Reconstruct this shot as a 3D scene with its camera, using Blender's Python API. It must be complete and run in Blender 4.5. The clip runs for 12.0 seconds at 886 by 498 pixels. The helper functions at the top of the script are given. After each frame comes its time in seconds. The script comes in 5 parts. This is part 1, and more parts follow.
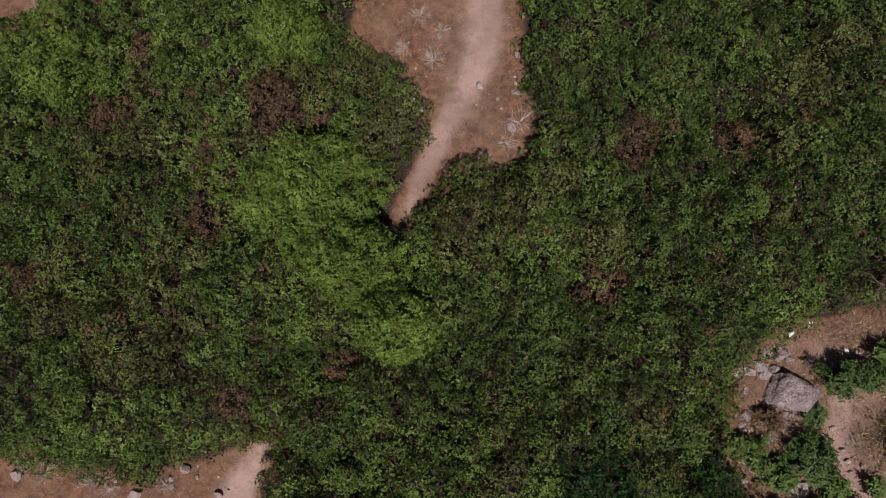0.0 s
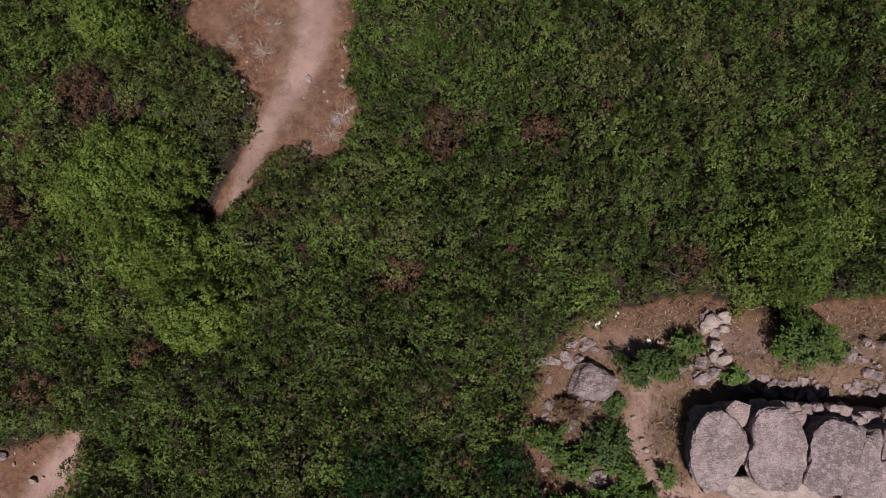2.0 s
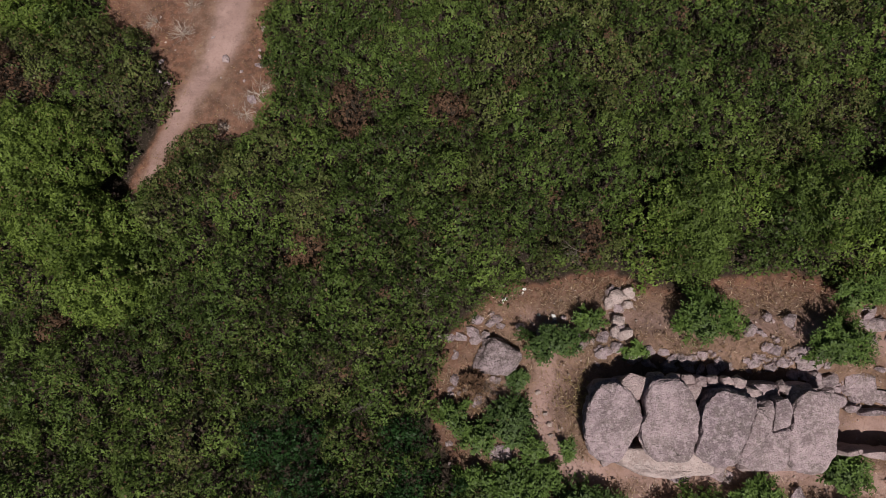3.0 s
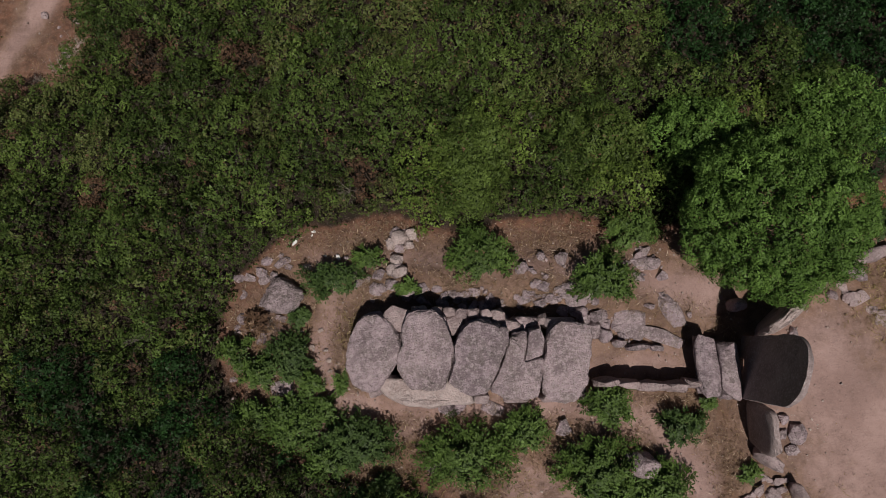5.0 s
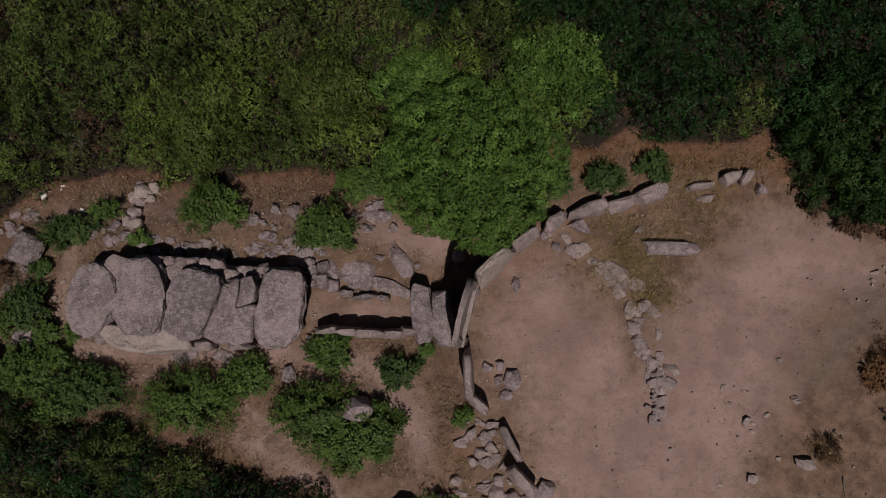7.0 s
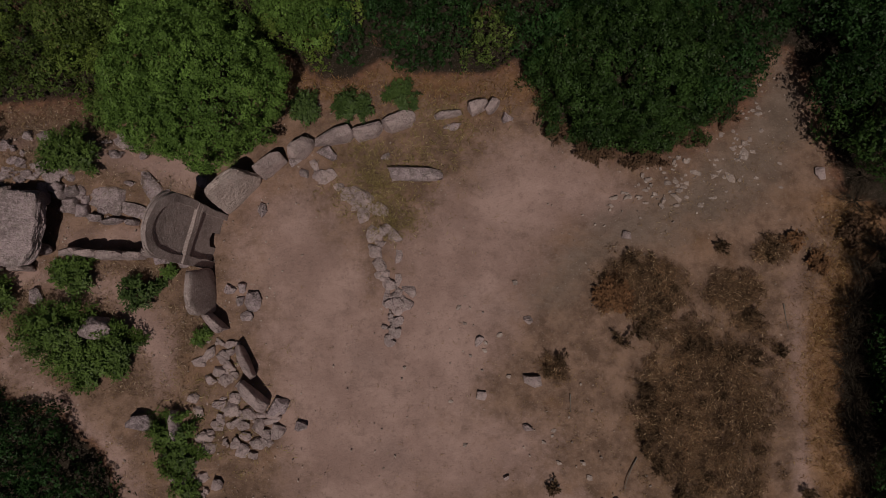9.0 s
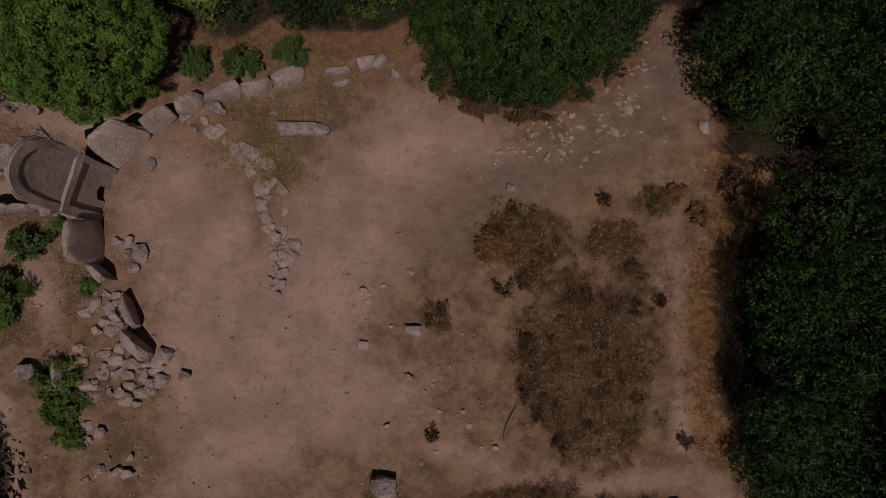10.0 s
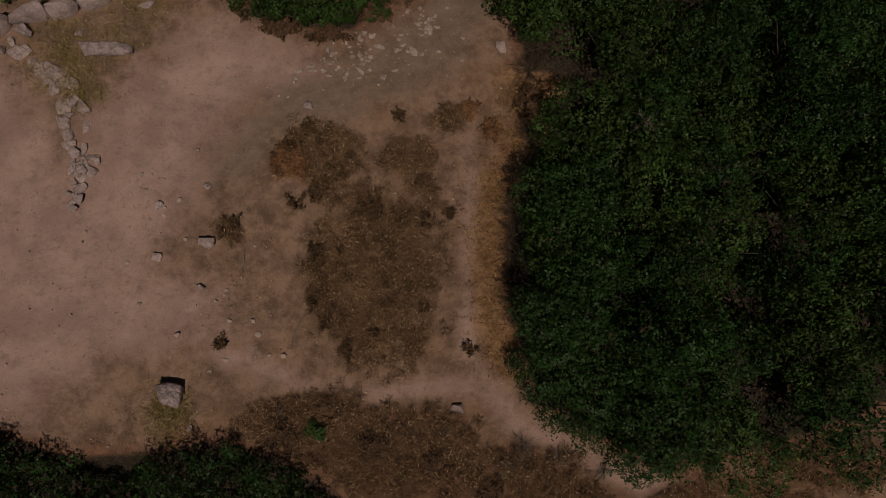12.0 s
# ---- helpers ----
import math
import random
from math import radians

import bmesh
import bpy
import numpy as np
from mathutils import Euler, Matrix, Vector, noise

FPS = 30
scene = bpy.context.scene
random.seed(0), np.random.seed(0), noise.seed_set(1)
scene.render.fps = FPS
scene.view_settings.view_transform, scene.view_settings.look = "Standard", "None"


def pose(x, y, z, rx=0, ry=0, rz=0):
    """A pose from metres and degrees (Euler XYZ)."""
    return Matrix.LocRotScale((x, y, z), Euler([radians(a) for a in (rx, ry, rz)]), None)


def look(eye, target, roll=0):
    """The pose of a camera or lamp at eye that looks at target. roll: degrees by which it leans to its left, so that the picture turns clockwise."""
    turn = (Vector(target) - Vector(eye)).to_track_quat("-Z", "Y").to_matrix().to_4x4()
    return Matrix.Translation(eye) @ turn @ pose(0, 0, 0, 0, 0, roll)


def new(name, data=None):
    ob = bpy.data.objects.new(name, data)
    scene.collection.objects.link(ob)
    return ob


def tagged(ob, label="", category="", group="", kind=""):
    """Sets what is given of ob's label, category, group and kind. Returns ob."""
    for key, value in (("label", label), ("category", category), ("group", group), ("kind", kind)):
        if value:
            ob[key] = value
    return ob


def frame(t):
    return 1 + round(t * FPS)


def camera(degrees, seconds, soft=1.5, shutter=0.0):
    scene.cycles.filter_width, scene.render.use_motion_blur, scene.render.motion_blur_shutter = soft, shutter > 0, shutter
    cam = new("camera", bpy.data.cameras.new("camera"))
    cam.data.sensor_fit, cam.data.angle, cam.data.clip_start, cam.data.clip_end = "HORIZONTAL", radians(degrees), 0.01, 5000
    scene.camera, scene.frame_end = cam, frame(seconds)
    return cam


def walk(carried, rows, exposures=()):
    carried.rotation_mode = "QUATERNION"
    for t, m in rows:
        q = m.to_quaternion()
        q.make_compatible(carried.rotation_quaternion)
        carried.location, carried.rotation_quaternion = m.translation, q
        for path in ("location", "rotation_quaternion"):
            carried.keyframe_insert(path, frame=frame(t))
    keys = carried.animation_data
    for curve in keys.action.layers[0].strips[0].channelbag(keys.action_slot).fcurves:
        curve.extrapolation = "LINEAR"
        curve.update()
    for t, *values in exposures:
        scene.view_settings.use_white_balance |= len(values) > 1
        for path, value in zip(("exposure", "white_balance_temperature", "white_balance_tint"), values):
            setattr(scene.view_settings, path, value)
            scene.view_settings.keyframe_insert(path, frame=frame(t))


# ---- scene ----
cam = camera(68.2, 12.0, 0.8)
METRES, EYE, TILT, LEAN, TURN = 44.0, 20.7, -85.0, 2.5, 0.0
ROWS = [
    (0.0, 0.0, 0.0, 0.0, 0.0, 0.0, -0.0),
    (0.5, 0.0352, -0.0019, 0.0025, 0.16, -0.03, -0.05),
    (1.0, 0.0718, -0.0033, 0.0017, 0.43, 0.01, -0.07),
    (1.5, 0.1046, -0.0041, -0.0015, 0.42, 0.05, -0.08),
    (2.0, 0.1377, -0.0047, -0.0076, 0.36, 0.12, -0.12),
    (2.5, 0.1702, -0.0053, -0.0158, 0.27, 0.22, -0.15),
    (4.5, 0.3111, -0.0165, -0.0608, 0.02, 0.72, -0.12),
    (5.0, 0.3581, -0.0202, -0.0719, 0.55, 0.92, -0.06),
    (5.5, 0.4061, -0.0233, -0.0785, 0.84, 0.71, -0.06),
    (6.0, 0.4534, -0.0261, -0.0844, 0.79, 0.45, -0.07),
    (6.5, 0.4997, -0.0283, -0.091, 0.52, 0.26, -0.11),
    (7.0, 0.5442, -0.0315, -0.0986, 0.02, 0.07, -0.18),
    (9.0, 0.7235, -0.0427, -0.1463, -0.53, -0.63, -0.2),
    (9.5, 0.7655, -0.0464, -0.1646, -0.59, -0.44, -0.16),
    (10.0, 0.8076, -0.0497, -0.1842, -0.45, -0.18, -0.1),
    (10.5, 0.8507, -0.052, -0.2031, -0.05, 0.04, -0.06),
    (11.0, 0.8883, -0.0548, -0.2192, -0.11, 0.0, -0.01),
    (11.5, 0.9239, -0.0576, -0.2334, -0.27, -0.14, 0.04),
    (12.0, 0.9587, -0.0601, -0.2472, -0.36, -0.15, 0.08),
]
EXPOSURES = [(0.0, -0.15, 6350, 16), (2.5, -0.17, 6350, 16), (4.5, -0.36, 6300, 14), (5.5, -0.81, 6300, 13), (7.0, -1.14, 6400, 12), (9.5, -1.41, 6850, 15), (12.0, -1.44, 7500, 15)]
walk(cam, [(t, pose(0, 0, EYE, TILT, LEAN, TURN) @ pose(METRES * x, METRES * y, METRES * z, 90 + pitch, roll, yaw)) for t, x, y, z, yaw, pitch, roll in ROWS], EXPOSURES)

# ---- light ----
TO_SUN = Vector((0.10, -0.42, 1.0)).normalized()
sun_data = bpy.data.lights.new("sun", "SUN")
sun_data.energy, sun_data.angle, sun_data.color = 4.85, radians(0.55), (1.0, 0.94, 0.84)
sun = new("sun", sun_data)
sun.matrix_world = look(TO_SUN * 60 + Vector((20, -4, 0)), (20, -4, 0))
world = bpy.data.worlds.new("sky")
scene.world = world
world.use_nodes = True
wn = world.node_tree.nodes
sky = wn.new("ShaderNodeTexSky")
sky.sky_type, sky.sun_disc = "NISHITA", False
sky.sun_elevation = math.asin(TO_SUN.z)
sky.sun_rotation = math.atan2(TO_SUN.x, TO_SUN.y)
world.node_tree.links.new(sky.outputs[0], wn["Background"].inputs[0])
wn["Background"].inputs[1].default_value = 0.022


# ---- materials ----
class Mat:
    """A node material under construction."""

    def __init__(self, name, rough=0.85):
        self.m = bpy.data.materials.new(name)
        self.m.use_nodes = True
        self.t = self.m.node_tree
        self.b = self.t.nodes["Principled BSDF"]
        self.b.inputs["Roughness"].default_value = rough
        self.b.inputs["Specular IOR Level"].default_value = 0.25
        self.geo = self.t.nodes.new("ShaderNodeNewGeometry")
        self.obj = self.t.nodes.new("ShaderNodeObjectInfo")
        self.pos = self.geo.outputs["Position"]
        self.isl = self.geo.outputs["Random Per Island"]
        self.rnd = self.obj.outputs["Random"]

    def link(self, a, b):
        if hasattr(a, "is_output"):
            self.t.links.new(a, b)
        elif isinstance(a, tuple):
            b.default_value = (*a, 1) if len(a) == 3 else a
        else:
            b.default_value = a

    def noise(self, scale, detail=4, rough=0.6, where=None, out=0):
        n = self.t.nodes.new("ShaderNodeTexNoise")
        n.inputs["Scale"].default_value, n.inputs["Detail"].default_value, n.inputs["Roughness"].default_value = scale, detail, rough
        self.t.links.new(where or self.pos, n.inputs["Vector"])
        return n.outputs[out]

    def cells(self, scale, feature="F1", out=0):
        n = self.t.nodes.new("ShaderNodeTexVoronoi")
        n.feature = feature
        n.inputs["Scale"].default_value = scale
        self.t.links.new(self.pos, n.inputs["Vector"])
        return n.outputs[out]

    def span(self, v, a, b, c=0.0, d=1.0):
        n = self.t.nodes.new("ShaderNodeMapRange")
        n.interpolation_type = "SMOOTHSTEP"
        for i, x in enumerate((v, a, b, c, d)):
            self.link(x, n.inputs[i])
        return n.outputs[0]

    def math(self, op, a, b=0.0):
        n = self.t.nodes.new("ShaderNodeMath")
        n.operation = op
        self.link(a, n.inputs[0]), self.link(b, n.inputs[1])
        return n.outputs[0]

    def mix(self, f, a, b, kind="MIX"):
        n = self.t.nodes.new("ShaderNodeMix")
        n.data_type, n.blend_type = "RGBA", kind
        self.link(f, n.inputs[0]), self.link(a, n.inputs[6]), self.link(b, n.inputs[7])
        return n.outputs[2]

    def attr(self, name):
        n = self.t.nodes.new("ShaderNodeAttribute")
        n.attribute_name = name
        return n.outputs["Fac"]

    def done(self, colour, bump=None, depth=0.02, strength=0.6):
        self.link(colour, self.b.inputs["Base Color"])
        if bump is not None:
            n = self.t.nodes.new("ShaderNodeBump")
            n.inputs["Strength"].default_value, n.inputs["Distance"].default_value = strength, depth
            self.link(bump, n.inputs["Height"])
            self.t.links.new(n.outputs[0], self.b.inputs["Normal"])
        return self.m


def leaf_material(name, dark, light, dry=(0.15, 0.085, 0.055), dryness=0.018, rough=0.5):
    s = Mat(name, rough)
    dark, light = tuple(0.84 * q for q in dark), tuple(0.92 * q for q in light)
    patch = s.span(s.noise(0.9, 3), 0.35, 0.65)
    tone = s.math("ADD", s.math("MULTIPLY", s.isl, 0.34), s.math("ADD", s.math("MULTIPLY", patch, 0.18), s.math("MULTIPLY", s.attr("tone"), 0.48)))
    c = s.mix(s.math("POWER", tone, 1.3), dark, tuple(1.22 * q for q in light))
    c = s.mix(s.span(s.math("ADD", s.isl, s.math("MULTIPLY", s.noise(0.6, 2), 0.3)), 1.16 - dryness, 1.19 - dryness), c, dry)
    m = s.done(c)
    s.b.inputs["Specular IOR Level"].default_value = 0.14
    glow = s.t.nodes.new("ShaderNodeBsdfTranslucent")
    s.link(s.mix(1.0, c, (1.0, 1.05, 0.6), "MULTIPLY"), glow.inputs[0])
    both = s.t.nodes.new("ShaderNodeMixShader")
    both.inputs[0].default_value = 0.06
    s.t.links.new(s.b.outputs[0], both.inputs[1])
    s.t.links.new(glow.outputs[0], both.inputs[2])
    s.t.links.new(both.outputs[0], s.t.nodes["Material Output"].inputs[0])
    return m


def granite(name, a, b, lichen, dark=0.7, cracks=0.45, relief=0.15):
    s = Mat(name, 0.9)
    c = s.mix(s.span(s.noise(1.3, 4, 0.55), 0.42, 0.58), a, b)
    c = s.mix(s.math("MULTIPLY", s.span(s.noise(2.3, 4, 0.55), 0.52, 0.60), 0.55 * dark), c, (0.24, 0.20, 0.19))
    c = s.mix(s.math("MULTIPLY", s.span(s.noise(7.0, 6, 0.70), 0.50, 0.57), 0.6), c, lichen)
    c = s.mix(s.math("MULTIPLY", s.span(s.noise(4.4, 7, 0.74), 0.52, 0.62), 0.7 * dark), c, (0.16, 0.13, 0.128))
    c = s.mix(s.math("MULTIPLY", s.span(s.noise(17.0, 4, 0.65), 0.54, 0.62), 0.5), c, (0.60, 0.53, 0.51))
    c = s.mix(s.math("MULTIPLY", s.span(s.noise(24.0, 4, 0.7), 0.55, 0.62), 0.8 * dark), c, (0.075, 0.062, 0.06))
    c = s.mix(0.18, c, s.mix(s.rnd, (0.20, 0.165, 0.15), (0.52, 0.41, 0.36)))
    bent = s.mix(0.22, s.pos, s.noise(2.0, 4, 0.6, out=1), "ADD")
    v = s.t.nodes.new("ShaderNodeTexVoronoi")
    v.feature = "DISTANCE_TO_EDGE"
    v.inputs["Scale"].default_value = 1.05
    s.t.links.new(bent, v.inputs["Vector"])
    crack = s.math("MULTIPLY", s.span(v.outputs["Distance"], 0.003, 0.012, cracks, 0.0), s.span(s.noise(0.9, 3), 0.56, 0.64))
    c = s.mix(crack, c, (0.030, 0.026, 0.024))
    h = s.math("ADD", s.noise(5.0, 6, 0.68), s.math("MULTIPLY", s.noise(22.0, 4, 0.65), 0.45))
    h = s.math("SUBTRACT", h, s.math("MULTIPLY", crack, 0.8))
    return s.done(c, h, relief, 1.0)


LEAF_DARK = leaf_material("leaf_dark_green", (0.015, 0.027, 0.006), (0.106, 0.161, 0.036), dryness=0.04)
LEAF_MID = leaf_material("leaf_mid_green", (0.020, 0.034, 0.006), (0.152, 0.220, 0.050), dryness=0.035)
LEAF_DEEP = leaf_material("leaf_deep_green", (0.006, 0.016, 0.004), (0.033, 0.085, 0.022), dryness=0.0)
LEAF_BUSH = leaf_material("leaf_bush_green", (0.022, 0.042, 0.008), (0.140, 0.223, 0.051), dryness=0.0)
LEAF_TREE = leaf_material("leaf_tree_green", (0.032, 0.068, 0.012), (0.176, 0.300, 0.064), dryness=0.0)
LEAF_BRIGHT = leaf_material("leaf_bright_green", (0.038, 0.064, 0.010), (0.186, 0.262, 0.053), dryness=0.05)
LEAF_OLIVE = leaf_material("leaf_olive", (0.022, 0.030, 0.008), (0.150, 0.182, 0.054), dryness=0.08)
LEAF_DUSK = leaf_material("leaf_dusky_green", (0.009, 0.021, 0.006), (0.053, 0.106, 0.024), dryness=0.0)
LEAF_DRY = leaf_material("leaf_dry_brown", (0.055, 0.032, 0.020), (0.16, 0.095, 0.058), dryness=0.1, rough=0.8)
LEAF_RUST = leaf_material("leaf_rust", (0.075, 0.038, 0.020), (0.30, 0.155, 0.080), dryness=0.05, rough=0.8)
LEAF_BLUE = leaf_material("leaf_blue_green", (0.018, 0.037, 0.010), (0.100, 0.158, 0.044), dryness=0.0)
SCRUB_DRY = leaf_material("scrub_brown", (0.062, 0.038, 0.024), (0.33, 0.198, 0.112), (0.46, 0.33, 0.21), 0.10, 0.85)
YELLOW_GRASS = leaf_material("yellow_grass", (0.16, 0.115, 0.045), (0.42, 0.33, 0.15), (0.5, 0.4, 0.22), 0.1, 0.8)
ORANGE_STRAW = leaf_material("orange_straw", (0.15, 0.080, 0.034), (0.36, 0.205, 0.092), (0.44, 0.30, 0.15), 0.1, 0.8)
THISTLE = leaf_material("thistle_brown", (0.046, 0.029, 0.018), (0.185, 0.116, 0.068), (0.2, 0.14, 0.09), 0.05, 0.85)
STRAW = leaf_material("straw", (0.20, 0.125, 0.062), (0.40, 0.27, 0.14), (0.5, 0.4, 0.26), 0.1, 0.8)
STRAW_PALE = leaf_material("straw_pale", (0.13, 0.080, 0.053), (0.43, 0.30, 0.205), (0.6, 0.48, 0.36), 0.1, 0.8)
GRANITE = granite("granite_weathered", (0.245, 0.185, 0.205), (0.465, 0.354, 0.388), (0.644, 0.512, 0.548), 0.85)
GRANITE_LICHEN = granite("granite_lichen", (0.25, 0.19, 0.20), (0.48, 0.37, 0.40), (0.64, 0.51, 0.54), 1.2, 0.9, 0.2)
GRANITE_PALE = granite("granite_pale", (0.389, 0.291, 0.296), (0.571, 0.431, 0.437), (0.574, 0.448, 0.442), 0.45, 0.4)
GRANITE_TRACK = granite("granite_track", (0.22, 0.168, 0.150), (0.35, 0.270, 0.243), (0.40, 0.325, 0.29), 0.5, 0.0, 0.03)
GRANITE_PINK = granite("granite_pink", (0.50, 0.385, 0.36), (0.66, 0.525, 0.50), (0.74, 0.62, 0.60), 0.2, 0.0)
GRANITE_GREY = granite("granite_grey", (0.263, 0.205, 0.204), (0.357, 0.280, 0.278), (0.399, 0.325, 0.323), 0.5, 0.0, 0.035)

s = Mat("bark", 0.9)
BARK = s.done(s.mix(s.noise(14, 4), (0.030, 0.022, 0.015), (0.095, 0.072, 0.052)), s.noise(40, 3), 0.01)
s = Mat("dead_wood", 0.9)
DEAD_WOOD = s.done(s.mix(s.isl, (0.09, 0.074, 0.062), (0.23, 0.20, 0.175)), s.noise(60, 3), 0.005)
s = Mat("pale_wood", 0.9)
PALE_WOOD = s.done(s.mix(s.isl, (0.30, 0.25, 0.21), (0.56, 0.48, 0.42)), s.noise(60, 3), 0.005)
s = Mat("white_plastic", 0.45)
WHITE = s.done(s.mix(s.noise(8, 3), (0.75, 0.74, 0.72), (0.85, 0.85, 0.84)))
s = Mat("pebble", 0.9)
PEBBLE = s.done(s.mix(s.isl, (0.20, 0.15, 0.13), (0.46, 0.375, 0.335)), s.noise(60, 3), 0.01)

s = Mat("soil", 0.95)
path, scrub, litter, gravel, fringe = s.attr("path"), s.attr("scrub"), s.attr("litter"), s.attr("gravel"), s.attr("fringe")
wob = s.math("ADD", s.math("MULTIPLY", s.math("SUBTRACT", s.noise(0.8, 7, 0.72), 0.5), 1.3), s.math("MULTIPLY", s.math("SUBTRACT", s.noise(5.0, 5, 0.7), 0.5), 0.5))
pk = s.span(s.math("ADD", path, wob), 0.22, 0.95)
soil = s.mix(s.span(s.noise(0.45, 6, 0.65), 0.36, 0.64), (0.300, 0.196, 0.171), (0.412, 0.279, 0.247))
soil = s.mix(s.math("MULTIPLY", s.span(s.noise(1.9, 7, 0.75), 0.50, 0.68), 0.5), soil, (0.21, 0.138, 0.120))
soil = s.mix(s.math("MULTIPLY", s.span(s.noise(0.33, 4), 0.55, 0.70), 0.25), soil, (0.26, 0.184, 0.170))
straw = s.mix(s.span(s.noise(1.3, 7, 0.72), 0.36, 0.64), (0.130, 0.080, 0.057), (0.275, 0.175, 0.130))
straw = s.mix(s.math("MULTIPLY", s.span(s.noise(0.5, 4), 0.52, 0.68), 0.35), straw, (0.27, 0.150, 0.085))
c = s.mix(pk, straw, soil)
c = s.mix(s.math("MULTIPLY", s.span(s.math("ADD", gravel, wob), 0.10, 0.85), 0.85), c, s.mix(s.span(s.noise(1.1, 6, 0.7), 0.35, 0.65), (0.140, 0.104, 0.084), (0.225, 0.168, 0.138)))
c = s.mix(s.math("MULTIPLY", s.span(s.math("ADD", scrub, wob), 0.25, 0.95), 0.85), c, s.mix(s.span(s.noise(3.0, 6, 0.7), 0.35, 0.65), (0.080, 0.046, 0.027), (0.200, 0.118, 0.066)))
c = s.mix(s.span(s.math("ADD", litter, wob), 0.22, 0.85), c, s.mix(s.span(s.noise(4.0, 6, 0.7), 0.35, 0.65), (0.085, 0.043, 0.028), (0.21, 0.105, 0.068)))
c = s.mix(s.math("MULTIPLY", s.span(s.math("ADD", fringe, wob), 0.25, 0.9), 0.8), c, s.mix(s.span(s.noise(2.6, 6, 0.7), 0.35, 0.65), (0.17, 0.088, 0.044), (0.32, 0.180, 0.092)))
# litter above 0.72: shade under the thicket, painted near-black into the soil
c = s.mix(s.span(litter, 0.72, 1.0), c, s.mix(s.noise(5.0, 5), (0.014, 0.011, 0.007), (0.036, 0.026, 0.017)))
c = s.mix(s.math("MULTIPLY", s.span(s.noise(4.5, 6, 0.75), 0.54, 0.66), 0.35), c, (0.15, 0.098, 0.082))
c = s.mix(s.math("MULTIPLY", s.span(s.noise(22, 5, 0.75), 0.57, 0.66), 0.4), c, (0.42, 0.345, 0.31))
c = s.mix(s.math("MULTIPLY", s.span(s.noise(16, 5, 0.75), 0.58, 0.68), 0.5), c, (0.085, 0.055, 0.042))
SOIL = s.done(c, s.math("ADD", s.noise(3.5, 6, 0.7), s.math("MULTIPLY", s.noise(30, 4, 0.7), 0.25)), 0.06, 0.8)

# ---- helpers for geometry ----


def waves(p, scale, seed, terms=14):
    """Smooth random field of points p (n, k), about -1 to 1."""
    r = np.random.default_rng(seed)
    k = r.normal(size=(terms, p.shape[1])) * scale
    return np.sin(p @ k.T + r.uniform(0, 6.28, terms)).sum(1) / math.sqrt(terms) * 0.9


def ground_height(x, y):
    u = np.tanh((np.asarray(x, float) - 25) / 20 / 2.2) * 2.2
    v = np.tanh((np.asarray(y, float) + 4) / 10 / 2.4) * 2.4
    x, y = np.asarray(x, float), np.asarray(y, float)
    bank = 0.62 * np.exp(-np.minimum(((y + 2.1) / 1.0) ** 2, 50)) * (0.5 + 0.5 * np.tanh((x - 11.2) * 1.5)) * (0.5 - 0.5 * np.tanh((x - 20.8) * 1.5))
    mound = 0.95 * np.exp(-np.minimum(((x - 12.4) / 0.9) ** 2 + ((y + 4.2) / 1.3) ** 2, 50))
    return bank + mound - 0.003 - 0.48 * u - 0.747 * v - 0.411 * u * u + 0.055 * u * v - 0.194 * v * v


def gz(x, y):
    return float(ground_height(x, y))


def inside(poly, x, y):
    """Signed distance of points to a polygon's edge, positive inside."""
    p = np.stack([x, y], -1)
    q = np.array(poly, float)
    best, odd = np.full(x.shape, 1e9), np.zeros(x.shape, bool)
    for a, b in zip(q, np.roll(q, -1, 0)):
        e = b - a
        t = np.clip(((p - a) @ e) / (e @ e), 0, 1)
        best = np.minimum(best, np.linalg.norm(p - a - t[..., None] * e, axis=-1))
        cross = (a[1] > y) != (b[1] > y)
        with np.errstate(divide="ignore", invalid="ignore"):
            odd ^= cross & (x < (b[0] - a[0]) * (y - a[1]) / (b[1] - a[1]) + a[0])
    return np.where(odd, best, -best)


def near_line(line, x, y):
    """Distance of points to an open line of (x, y, half width), less the width."""
    best = np.full(np.shape(x), 1e9)
    for (ax, ay, aw), (bx, by, bw) in zip(line, line[1:]):
        ex, ey = bx - ax, by - ay
        t = np.clip(((x - ax) * ex + (y - ay) * ey) / (ex * ex + ey * ey + 1e-9), 0, 1)
        best = np.minimum(best, np.hypot(x - ax - t * ex, y - ay - t * ey) - (aw + t * (bw - aw)))
    return best


def mesh_of(name, verts, faces, mat, smooth=False, sharp=None):
    me = bpy.data.meshes.new(name)
    me.from_pydata(np.asarray(verts).tolist(), [], faces)
    me.update()
    if smooth:
        me.polygons.foreach_set("use_smooth", [True] * len(me.polygons))
        if sharp:
            me.set_sharp_from_angle(angle=radians(sharp))
    for m in mat if isinstance(mat, (list, tuple)) else [mat]:
        me.materials.append(m)
    return me


